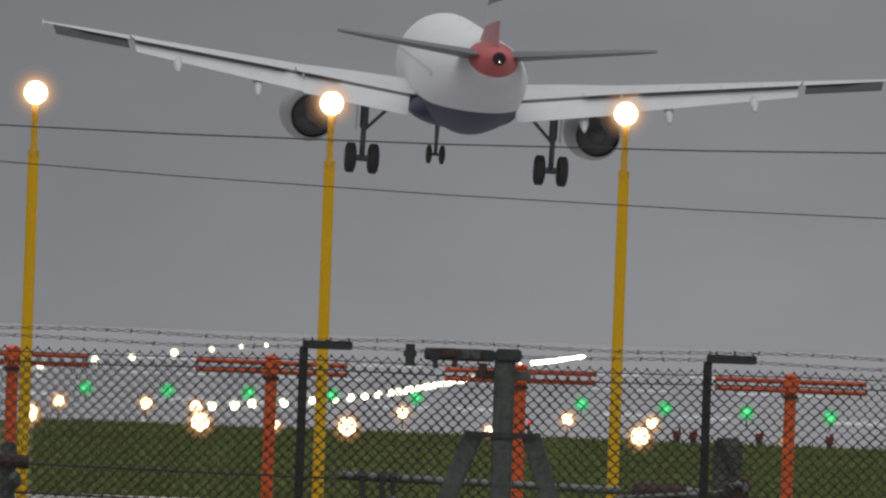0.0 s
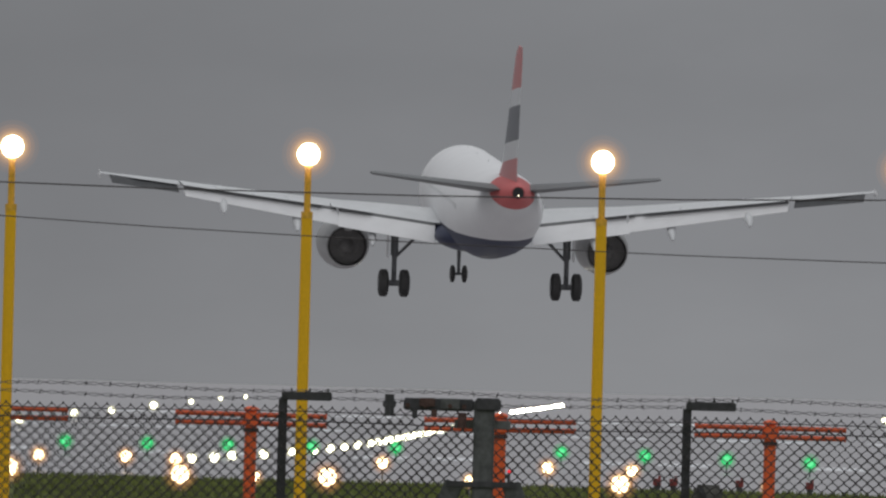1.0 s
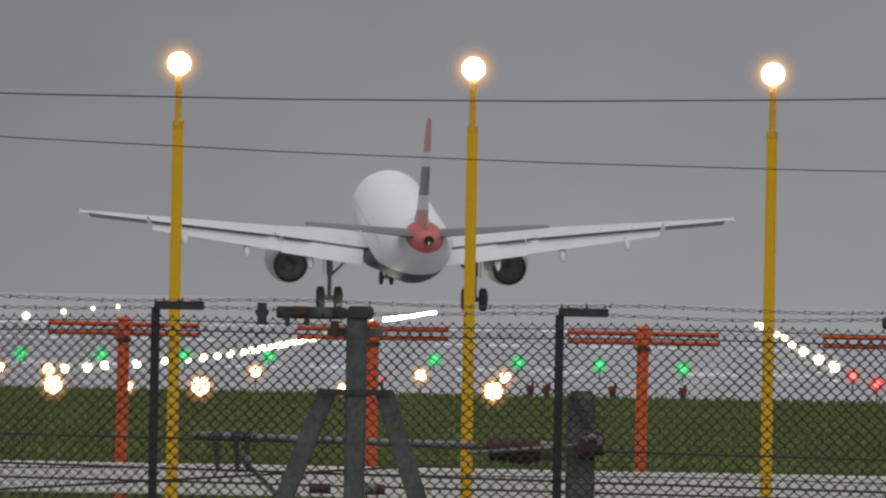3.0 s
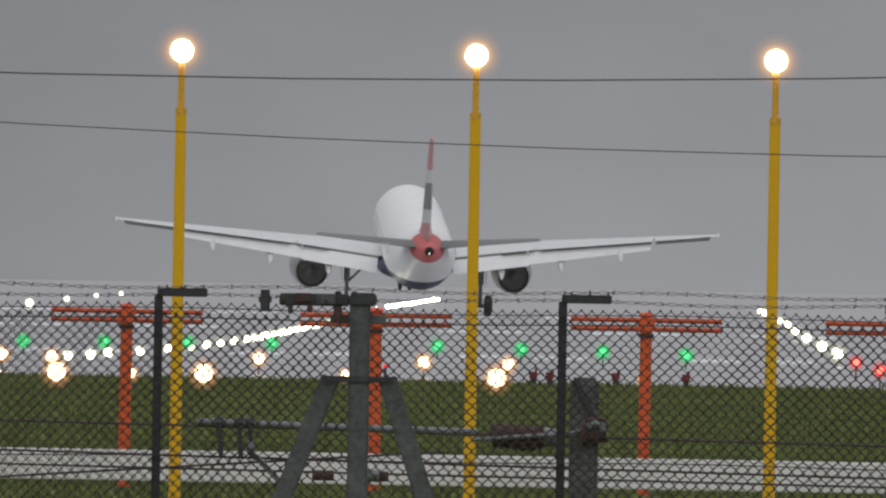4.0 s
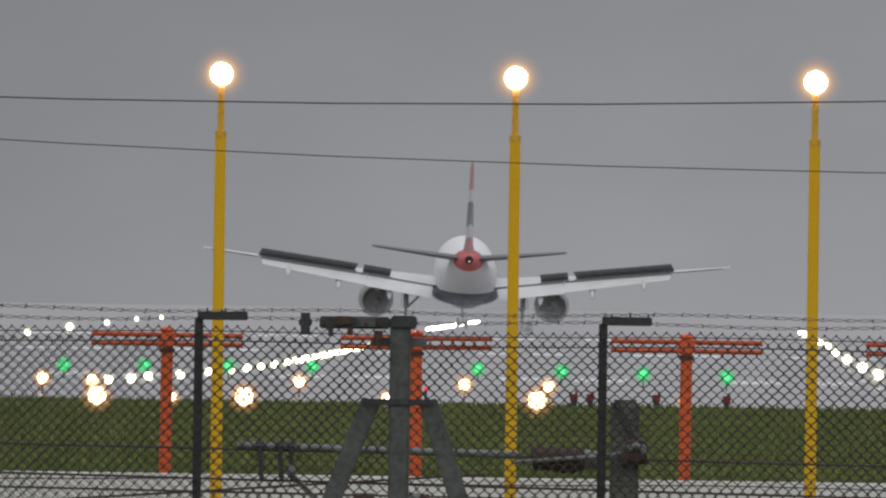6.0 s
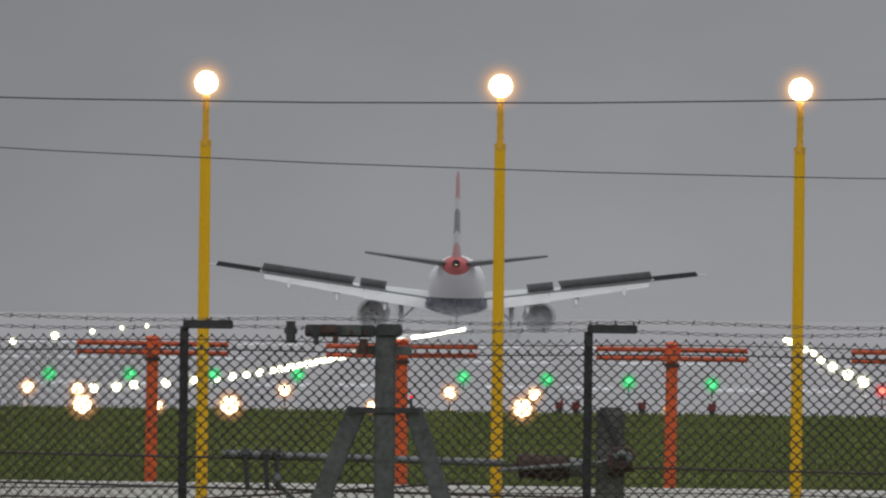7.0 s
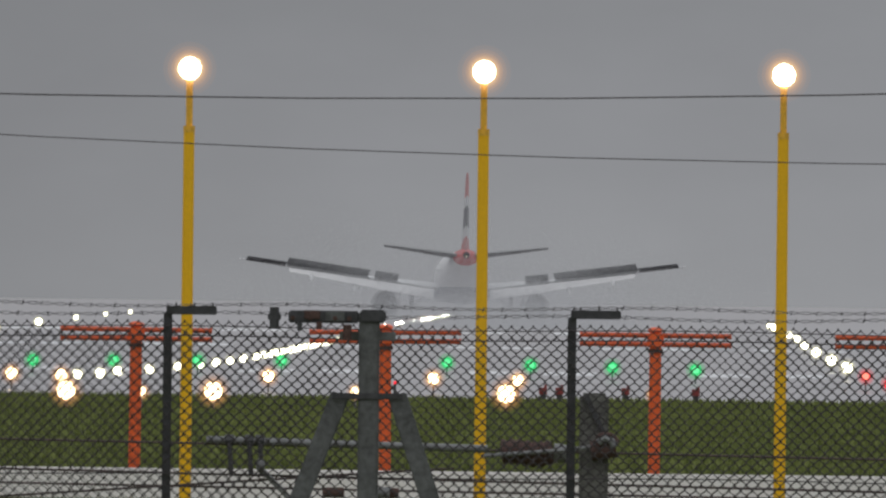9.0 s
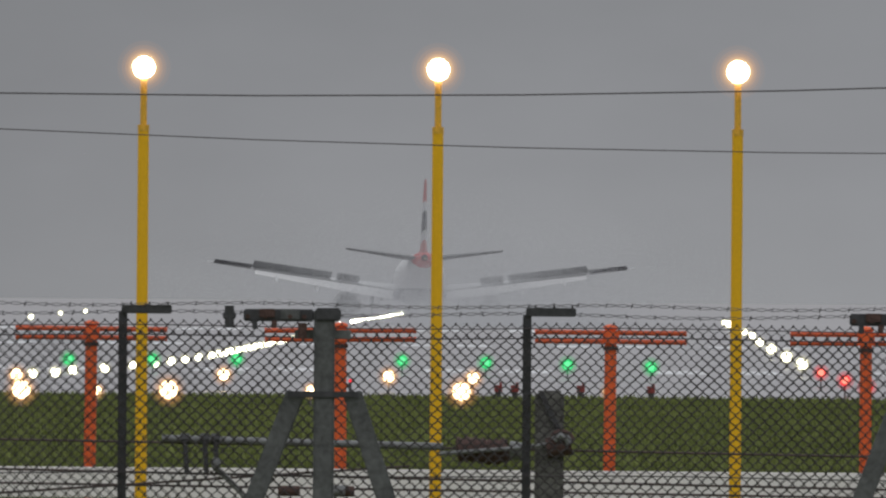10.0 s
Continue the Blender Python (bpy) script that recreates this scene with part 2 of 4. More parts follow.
def tube(bm, pts, radii, seg=10, cap=True):
    """A tube through points with a radius at each."""
    pts = [Vector(p) for p in pts]
    if not isinstance(radii, (list, tuple)):
        radii = [radii] * len(pts)
    rings = []
    for i, p in enumerate(pts):
        d = (pts[min(i + 1, len(pts) - 1)] - pts[max(i - 1, 0)]).normalized()
        u = d.cross(Vector((0, 0, 1)) if abs(d.z) < 0.9 else Vector((1, 0, 0))).normalized()
        v = d.cross(u)
        rings.append([bm.verts.new(p + (u * math.cos(a) + v * math.sin(a)) * radii[i]) for a in (2 * math.pi * k / seg for k in range(seg))])
    skin(bm, rings, cap)
    return bm


def skin(bm, rings, cap=True):
    n = len(rings[0])
    for a, b in zip(rings, rings[1:]):
        for k in range(n):
            bm.faces.new((a[k], a[(k + 1) % n], b[(k + 1) % n], b[k]))
    if cap:
        bm.faces.new(rings[0][::-1])
        bm.faces.new(rings[-1])


def ball(bm, c, r, u=12, v=8, m=None):
    s = (r, r, r) if isinstance(r, (int, float)) else r
    bmesh.ops.create_uvsphere(bm, u_segments=u, v_segments=v, radius=1.0, matrix=(m or Matrix()) @ Matrix.Translation(c) @ Matrix.Diagonal((*s, 1)))
    return bm


def dome(bm, c, r, u=16, v=10):
    """The half of a ball that faces -y: the shape of a lamp's halo."""
    ball(bm, c, r, u, v)
    bmesh.ops.delete(bm, geom=[x for x in bm.verts if x.co.y > c[1] + 0.02 * r], context="VERTS")
    return bm


def B():
    return bmesh.new()


def sheet(name, x0, x1, y0, y1, z, material, label, nx=1, ny=1, profile=None):
    bm = B()
    vs = [[bm.verts.new((x0 + (x1 - x0) * i / nx, y0 + (y1 - y0) * j / ny, z + (profile(y0 + (y1 - y0) * j / ny) if profile else 0))) for i in range(nx + 1)] for j in range(ny + 1)]
    for j in range(ny):
        for i in range(nx):
            bm.faces.new((vs[j][i], vs[j][i + 1], vs[j + 1][i + 1], vs[j + 1][i]))
    return tagged(part(name, bm, material), label, name, kind="structure")


# ---- ground ----
def fall(y):
    """The runway falls gently past y 1000, shaped to fit the airliner in the camera's view."""
    return -0.0018 * min(max(y - 1000, 0), 300)


sheet("ground", -6000, 6000, -1000, 7000, -0.03, GRASS, "wet mown airfield grass under rain", 8, 160, fall)
sheet("runway", -420, 420, 330, 4900, 0.0, PAVE, "wet pale grey concrete runway and its apron", 4, 457, fall)


def build_grass():
    rnd = np.random.RandomState(3)
    n = 120000
    y = 151 + (329.6 - 151) * rnd.rand(n) ** 0.8
    x = (rnd.rand(n) - 0.58) * y * 0.072
    h = 0.05 + 0.09 * rnd.rand(n) ** 2
    a = rnd.rand(n) * math.pi
    w = 0.022 + 0.03 * rnd.rand(n)
    lean = rnd.normal(0, 0.04, (n, 2))
    v = np.zeros((n, 3, 3))
    v[:, 0] = np.stack((x - w * np.cos(a), y - w * np.sin(a), np.full(n, -0.04)), 1)
    v[:, 1] = np.stack((x + w * np.cos(a), y + w * np.sin(a), np.full(n, -0.04)), 1)
    v[:, 2] = np.stack((x + lean[:, 0], y + lean[:, 1], h), 1)
    me = bpy.data.meshes.new("grass")
    me.from_pydata(v.reshape(-1, 3).tolist(), [], [(3 * i, 3 * i + 1, 3 * i + 2) for i in range(n)])
    me.materials.append(BLADE)
    tagged(new("grass", me), "tufts of wet green airfield grass", "grass", kind="stuff")


build_grass()


# ---- aircraft: a narrow-body twin jet; origin on the ground under its main gear, nose along +y ----
def ring(bm, y, zc, rx, rz, n=40):
    return [bm.verts.new((rx * math.cos(a), y, zc + rz * math.sin(a))) for a in (2 * math.pi * k / n for k in range(n))]


def foil(bm, le, chord, thick, x, z, twist=0.0, n=10, sink=0.0):
    """One aerofoil section at span x; le: the y of its leading edge."""
    pts = []
    for k in range(2 * n):
        a = math.pi * k / n
        c = 0.5 * (1 + math.cos(a))
        t = 5 * thick * (0.2969 * math.sqrt(c) - 0.126 * c - 0.3516 * c * c + 0.2843 * c ** 3 - 0.1036 * c ** 4) * chord
        pts.append((-c * chord, t if k < n else -t))
    tw = radians(twist)
    return [bm.verts.new((x, le + u * math.cos(tw) - w * math.sin(tw), z + u * math.sin(tw) + w * math.cos(tw))) for u, w in pts]


def wing_z(x):
    return wing_te_z(x) + (wing_le(max(abs(x), 1.5)) - wing_te(x)) * math.sin(radians(0.6 - abs(x) * 0.07))


def wing_le(x):
    return 5.7 - (abs(x) - 1.9) * 0.525


def wing_te(x):
    x = abs(x)
    return -0.5 if x < 6.4 else -0.5 - (x - 6.4) * 0.27


def wing_te_z(x):
    return 3.03 + 0.131 * max(abs(x) - 1.9, -0.4)


def slab(bm, x0, x1, chord0, chord1, thick):
    """A control surface from span x0 to x1, hinged on the x axis at y 0 and reaching back."""
    rings = []
    for x, c in ((x0, chord0), (x1, chord1)):
        rings.append([bm.verts.new((x, y * c, z * thick)) for y, z in ((0.06, 0), (0, 0.5), (-0.35, 0.42), (-1, 0.06), (-1, -0.06), (-0.35, -0.4), (0, -0.5))])
    skin(bm, rings)
    bmesh.ops.recalc_face_normals(bm, faces=bm.faces)
    return bm


def hinge_frame(s, xa, xb, ahead, lift):
    """The frame of a hinge line on the wing's top, from span xa to xb."""
    if s < 0:
        xa, xb = -xb, -xa
    p, q = [Vector((x, wing_te(x) + ahead, wing_te_z(x) + lift)) for x in (xa, xb)]
    x = (q - p).normalized()
    y = (Vector((0, 1, 0)) - x * x.y).normalized()
    return Matrix.Translation(p) @ Matrix((x, y, x.cross(y))).transposed().to_4x4(), (q - p).length


def build_airliner():
    plane = new("airliner")
    tagged(plane, "white twin-engined jet airliner with red and navy tail, landing in rain", "airplane")
    bm = B()
    st = [(17.71, 3.30, 0.06, 0.06), (17.4, 3.31, 0.50, 0.48), (16.7, 3.40, 0.95, 0.93), (15.5, 3.58, 1.42, 1.45), (13.6, 3.78, 1.83, 1.88), (11.6, 3.85, 1.97, 2.05),
          (6, 3.85, 1.975, 2.07), (0, 3.85, 1.975, 2.07), (-5, 3.85, 1.975, 2.07), (-8.0, 3.97, 1.95, 1.95), (-11, 4.22, 1.80, 1.70), (-13.5, 4.48, 1.52, 1.48),
          (-15.8, 4.86, 1.18, 1.12), (-17.6, 5.16, 0.83, 0.78), (-19.1, 5.41, 0.50, 0.46), (-19.86, 5.5, 0.30, 0.28)]
    skin(bm, [ring(bm, *s) for s in st])
    bmesh.ops.recalc_face_normals(bm, faces=bm.faces)
    fus = part("fuselage", bm, LIVERY, plane, "white fuselage with navy belly and red tail cone", True)
    bm = B()
    tube(bm, [(0, -19.8, 5.5), (0, -20.02, 5.52)], [0.26, 0.23], 16)
    part("exhaust", bm, SOOT, fus, "dark auxiliary exhaust at the tail tip")
    bm = ball(B(), (0, -20.05, 5.40), 0.024, 8, 6)
    part("tail_light", bm, TAIL_GLINT_WHITE, fus, "small white tail light")
    bm = B()
    skin(bm, [ring(bm, y, z, rx, rz, 28) for y, z, rx, rz in ((8.2, 2.6, 0.5, 0.3), (7, 2.58, 1.5, 0.6), (5, 2.56, 2.10, 0.74), (-1.5, 2.56, 2.16, 0.74), (-3.5, 2.62, 1.9, 0.64), (-5.4, 2.7, 0.8, 0.3))])
    bmesh.ops.recalc_face_normals(bm, faces=bm.faces)
    part("belly_fairing", bm, LIVERY, fus, "navy wing-root belly fairing", True)
    for y, h in ((9.0, 0.10), (3.5, 0.10), (-3.0, 0.12)):
        bm = B()
        skin(bm, [[bm.verts.new((dx, y + dy, z)) for dx, dy in ((-0.02, 0.16), (0.02, 0.16), (0.02, -w), (-0.02, -w))] for z, w in ((5.88, 0.20), (5.92 + h, 0.02))])
        bmesh.ops.recalc_face_normals(bm, faces=bm.faces)
        part("antenna", bm, WHITE, fus, "small white blade antenna")
    # small glowing ball standing in for a reflected glint; no lamp here
    bm = ball(B(), (0, -2.0, 1.83), 0.03, 8, 6)
    part("belly_glint", bm, TAIL_GLINT_WHITE, fus)
    for s in (1, -1):
        bm = B()
        for k in range(28):
            y = 11.4 - k * 0.78
            box(bm, (s * 1.912, y, 4.33), (0.03, 0.22, 0.28), 0.005)
        tagged(part("cabin_windows", bm, PANEM, fus, "row of small grey cabin windows"), kind="stuff")
    for s in (1, -1):
        bm = B()
        xs = (0.0, 1.9, 4.2, 6.4, 9.5, 12.6, 15.2, 16.6, 17.0)
        rings = []
        for x in xs:
            le, te = wing_le(max(x, 1.5)), wing_te(x)
            ch = (le - te) * (0.97 if x < 16.5 else 0.75)
            rings.append(foil(bm, le, ch, 0.13 if x < 6 else 0.105, s * x, wing_z(x), 0.6 - 0.07 * x))
        skin(bm, rings)
        bmesh.ops.recalc_face_normals(bm, faces=bm.faces)
        wing = part("wing", bm, WINGGREY, plane, "light grey swept wing with flaps down", True)
        for x0, x1, c0, c1 in ((2.1, 6.35, 1.28, 1.16), (6.45, 13.3, 1.06, 0.50)):
            m, length = hinge_frame(s, x0, x1, -0.03, -0.19)
            f = part("flap", slab(B(), 0, length, c0 if s > 0 else c1, c1 if s > 0 else c0, 0.15), FLAPM, wing, "pale flap lowered for landing")
            f.matrix_local = m @ pose(0, 0, 0, 30)
            # dark strip added where shadow falls between wing and flap
            m, length = hinge_frame(s, x0, x1, 0.02, -0.055)
            gap_strip = part("flap_gap_shade", box(B(), (length / 2, 0, -0.01), (length, 0.06, 0.12), 0.01), WING_SHADE, wing, "grey strip standing in for the shadow between wing and flap")
            gap_strip.matrix_local = m
        for x, d in ((4.9, 1.36), (8.25, 1.22), (11.55, 0.90)):
            bm = B()
            z, y = wing_te_z(x), wing_te(x)
            tube(bm, [(s * x, y + 2.2, z + 0.1), (s * x, y + 1.2, z - 0.2 * d), (s * x, y - 0.2, z - 0.52 * d), (s * x, y - 0.9, z - 0.80 * d), (s * x, y - 1.3, z - d)], [0.04, 0.17, 0.21, 0.18, 0.06], 10)
            part("flap_track_fairing", bm, WINGGREY, wing, "teardrop flap track fairing", True)
        bm = B()
        tube(bm, [(s * 17.0, wing_le(17) - 0.1, wing_z(17) + 0.02), (s * 17.05, wing_te(17) - 0.1, wing_z(17) + 0.0)], [0.06, 0.05], 8)
        box(bm, (s * 17.05, wing_te(17) + 0.45, wing_z(17) - 0.02), (0.03, 0.9, 0.34), 0.012)
        part("wingtip_fence", bm, WHITE, wing, "small wingtip fence")
        # engine
        eng = new("engine")
        eng.parent = plane
        eng["label"] = "underwing turbofan engine with a dark nozzle"
        bm = B()
        prof = [(6.9, 0.84), (7.0, 0.95), (6.8, 1.05), (5.6, 1.16), (4.2, 1.13), (3.0, 1.02), (2.1, 0.91), (2.08, 0.86), (3.2, 0.87), (4.2, 0.84)]
        skin(bm, [ring(bm, y, 1.78, r, r, 32) for y, r in prof], False)
        bmesh.ops.recalc_face_normals(bm, faces=bm.faces)
        n_ = part("nacelle", bm, [NACELLE, NOZZLE], eng, "pale engine cowling", True)
        for p in n_.data.polygons:
            if all(r < 0.875 for r in (math.hypot(n_.data.vertices[v].co.x, n_.data.vertices[v].co.z - 1.78) for v in p.vertices)) and p.center.y < 5:
                p.material_index = 1
        bm = B()
        skin(bm, [ring(bm, y, 1.78, r, r, 24) for y, r in ((4.4, 0.90), (2.34, 0.80), (2.30, 0.34), (2.05, 0.27), (1.80, 0.08))])
        part("exhaust_core", bm, NOZZLE, eng, "dark exhaust cone", True)
        bm = B()
        skin(bm, [[bm.verts.new(p) for p in q] for q in (
            [(-0.16, 5.6, 2.86), (0.16, 5.6, 2.86), (0.16, 1.4, 2.5), (-0.16, 1.4, 2.5)],
            [(-0.13, 4.0, 3.25), (0.13, 4.0, 3.25), (0.13, 0.6, 2.85), (-0.13, 0.6, 2.85)])])
        bmesh.ops.recalc_face_normals(bm, faces=bm.faces)
        part("pylon", bm, NACELLE, eng)
        eng.location = (s * 5.75, 0, 0)
    # fin and tailplane
    bm = B()
    rings = []
    for z, le, ch, th in ((5.50, -11.0, 7.9, 0.13), (5.95, -11.9, 6.9, 0.10), (6.4, -12.6, 6.0, 0.088), (7.5, -13.8, 5.2, 0.09), (11.3, -17.3, 2.7, 0.09), (11.72, -17.9, 2.0, 0.06)):
        r = foil(bm, le, ch, th, 0, 0)
        for v in r:
            v.co = Vector((v.co.z, v.co.y, z))
        rings.append(r)
    skin(bm, rings)
    bmesh.ops.recalc_face_normals(bm, faces=bm.faces)
    part("fin", bm, FINM, plane, "tail fin with red, white and navy bands", True)
    for s in (1, -1):
        bm = B()
        skin(bm, [foil(bm, le, ch, 0.11, s * x, z, -2.5) for x, le, ch, z in ((0.0, -14.2, 4.0, 5.28), (0.7, -14.4, 3.8, 5.38), (6.0, -17.4, 1.6, 6.08), (6.22, -17.8, 1.1, 6.12))])
        bmesh.ops.recalc_face_normals(bm, faces=bm.faces)
        part("tailplane", bm, STABM, plane, "grey horizontal tailplane", True)
    # landing gear
    for s in (1, -1):
        gear = new("main_gear")
        gear.parent = plane
        gear["label"] = "twin-wheel main landing gear leg, lowered"
        bm = B()
        tube(bm, [(s * 3.8, 0.1, 2.75), (s * 3.8, 0.02, 1.55)], 0.17, 12)
        tube(bm, [(s * 3.8, 0.02, 1.6), (s * 3.8, 0, 0.33)], 0.11, 12)
        tube(bm, [(s * 3.8 - 0.52, 0, 0.33), (s * 3.8 - 0.25, 0, 0.33), (s * 3.8 + 0.25, 0, 0.33), (s * 3.8 + 0.52, 0, 0.33)], [0.20, 0.13, 0.13, 0.20], 12)
        part("leg", bm, STRUT, gear, "grey oleo leg and axle", True)
        bm = B()
        tube(bm, [(s * 3.78, 0.05, 1.45), (s * 2.75, 0.05, 2.5)], 0.07, 8)
        part("side_stay", bm, STRUT, gear)
        bm = B()
        tube(bm, [(s * 3.8, -0.25, 1.3), (s * 3.8, -0.42, 0.85), (s * 3.8, -0.2, 0.4)], 0.05, 6)
        part("torque_link", bm, STRUT, gear)
        bm = box(B(), (s * 4.1, 0.1, 2.0), (0.05, 0.9, 1.1), 0.02)
        part("gear_door", bm, WHITE, gear, "white gear leg door")
        for o in (-0.46, 0.46):
            wheel(gear, s * 3.8 + o, 0, 0.33, 0.605, 0.45)
    gear = new("nose_gear")
    gear.parent = plane
    gear["label"] = "twin-wheel nose landing gear, lowered"
    bm = B()
    tube(bm, [(0, 12.4, 2.1), (0, 12.64, 1.2), (0, 12.64, 0.1)], [0.11, 0.10, 0.07], 10)
    tube(bm, [(-0.34, 12.64, 0.06), (0.34, 12.64, 0.06)], 0.06, 8)
    part("leg", bm, STRUT, gear, "", True)
    bm = B()
    for s in (1, -1):
        box(bm, (s * 0.33, 12.9, 1.55), (0.04, 1.3, 0.6), 0.015)
    part("gear_doors", bm, WHITE, gear)
    for o in (-0.27, 0.27):
        wheel(gear, o, 12.64, 0.06, 0.385, 0.23)
    return plane


def wheel(parent, x, y, z, r, w):
    bm = B()
    tube(bm, [(x - w / 2, y, z), (x - w / 2 + 0.03, y, z), (x - w * 0.28, y, z), (x + w * 0.28, y, z), (x + w / 2 - 0.03, y, z), (x + w / 2, y, z)], [r * 0.6, r * 0.84, r, r, r * 0.84, r * 0.6], 24)
    t = part("tyre", bm, TYRE, parent, "black rubber tyre", True)
    bm = B()
    tube(bm, [(x - w / 2 - 0.015, y, z), (x + w / 2 + 0.015, y, z)], r * 0.5, 16)
    part("rim", bm, RIM, t)


AIRLINER = build_airliner()
SPOILERS, AILERONS = [], []


def shade_below(ob):
    """Pale on top; faces that don't look up get the darker colour, in place of shade."""
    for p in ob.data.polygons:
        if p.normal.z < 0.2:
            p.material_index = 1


def build_surfaces():
    for s in (1, -1):
        for xa, xb in ((4.9, 6.7), (7.2, 8.77), (8.78, 10.35), (10.36, 11.93), (11.94, 13.5)):
            # dark plate on the wing for the shade beneath a raised spoiler
            m, length = hinge_frame(s, xa, xb, 0.54, 0.095)
            bay_plate = part("spoiler_bay_shade", box(B(), (length / 2, -0.26, 0.0), (length, 0.50, 0.02)), WING_SHADE, AIRLINER, "dark plate standing in for shade under a spoiler panel")
            bay_plate.matrix_local = m @ pose(0, 0, 0, 9)
            m, length = hinge_frame(s, xa, xb, 0.55, 0.13)
            ob = part("spoiler", slab(B(), 0.003, length - 0.003, 0.80, 0.80, 0.05), [WINGGREY, WING_SHADE], AIRLINER, "pale spoiler panel on the wing's top, darkened below for shade")
            shade_below(ob)
            ob.matrix_local = m
            SPOILERS.append((ob, m))
        m, length = hinge_frame(s, 13.6, 16.6, 0.25, -0.03)
        ob = part("aileron", slab(B(), 0.01, length - 0.01, 0.62, 0.62, 0.07), AILERON_SHADE, AIRLINER, "aileron at the wing's outer trailing edge, darkened for shade")
        ob.matrix_local = m
        AILERONS.append((ob, m))


build_surfaces()


# ---- yellow approach light poles ----
def build_pole(x):
    pole = tagged(new("approach_light_pole"), "tall yellow approach light pole with a glowing amber lamp", "light pole", "row of yellow approach light poles")
    bm = B()
    tube(bm, [(0, 0, 0.02), (0, 0, 3.70)], [0.055, 0.050], 16)
    part("lower_tube", bm, YELLOW, pole, "thick yellow painted tube", True)
    bm = B()
    tube(bm, [(0, 0, 3.66), (0, 0, 3.72)], 0.053, 16)
    part("collar", bm, YELLOW_WORN, pole)
    bm = B()
    tube(bm, [(0, 0, 3.70), (0, 0, 4.12)], 0.031, 12)
    part("upper_tube", bm, YELLOW_WORN, pole, "thinner worn yellow tube", True)
    bm = B()
    box(bm, (0, 0, 0.015), (0.30, 0.30, 0.03), 0.005)
    for a in (-0.11, 0.11):
        for b in (-0.11, 0.11):
            tube(bm, [(a, b, 0.03), (a, b, 0.06)], 0.014, 6)
    part("base_plate", bm, GALV, pole)
    lamp = part("lamp", tube(B(), [(0, 0.02, 4.10), (0, 0.02, 4.16)], [0.034, 0.036], 12), YELLOW_WORN, pole, "glowing amber approach lamp")
    # bulb and halo are as large as the lamp's bloom
    part("bulb", ball(B(), (0, 0, 4.245), 0.104, 20, 14), LAMP_HOT, lamp, "white-hot glowing bulb", True)
    for r, shell in zip((0.122, 0.144, 0.170, 0.204, 0.244), LAMP_SHELLS):
        part("lamp_glow", dome(B(), (0, -0.004, 4.245), r, 24, 16), shell, lamp, "amber halo standing in for the lamp's bloom", True)
    pole.matrix_basis = pose(x, 145, -0.01)
    return pole


POLE = build_pole(-6.16)
for x in (-3.45, -0.757, 1.983):
    copy_thing(POLE, pose(x, 145, -0.01))


# ---- orange frames: a post with two cross tubes ----
def build_frame():
    fr = tagged(new("antenna_frame"), "orange painted post with two horizontal tubes", "antenna", "row of orange antenna frames")
    bm = B()
    tube(bm, [(0, 0, 0), (0, 0, 1.74)], 0.062, 14)
    part("post", bm, ORANGE, fr, "orange post", True)
    bm = B()
    box(bm, (0, -0.01, 1.79), (0.17, 0.17, 0.19), 0.03)
    part("head", bm, ORANGE, fr, "orange clamp head")
    part("head_cap", ball(B(), (0, -0.01, 1.885), (0.08, 0.08, 0.035)), ORANGE, fr, "", True)
    part("collar", tube(B(), [(0, 0, 1.66), (0, 0, 1.70)], 0.08, 14), RUST, fr, "dark rusty collar")
    for z in (1.835, 1.745):
        for s in (-1, 1):
            bm = B()
            tube(bm, [(s * 0.08, -0.02, z), (s * 0.745, -0.02, z)], 0.026, 10)
            tube(bm, [(s * 0.745, -0.02, z), (s * 0.765, -0.02, z)], 0.031, 10)
            part("cross_tube", bm, ORANGE_DULL, fr, "", True)
    part("foot", box(B(), (0, 0, 0.03), (0.34, 0.34, 0.06), 0.01), CONCRETE_POST, fr)
    return fr


FRAME = build_frame()
FRAME.matrix_basis = pose(-6.93, 160, -0.03)
for x, lean in ((-4.325, 0.3), (-1.79, -0.4), (0.918, 0.2), (3.50, 0.0)):
    copy_thing(FRAME, pose(x, 160, -0.03, 0, lean, 0))


# ---- pale barrier across the grass ----
def build_barrier():
    bar = tagged(new("crash_barrier"), "long low pale barrier of wet boards across the grass", "barrier")
    for k in range(-7, 9):
        x = -0.78 + k * 2.81
        bm = B()
        box(bm, (x + 1.405, 0, 0.405), (2.80, 0.05, 0.295), 0.012)
        part("board", bm, ROADM, bar)
        part("barrier_post", box(B(), (x, 0.07, 0.27), (0.08, 0.08, 0.54), 0.01), GALV, bar)
    bar.matrix_basis = pose(0, 150, -0.03)


build_barrier()


# ---- chain-link fence with cranked posts and barbed wire ----
FY = 95.0


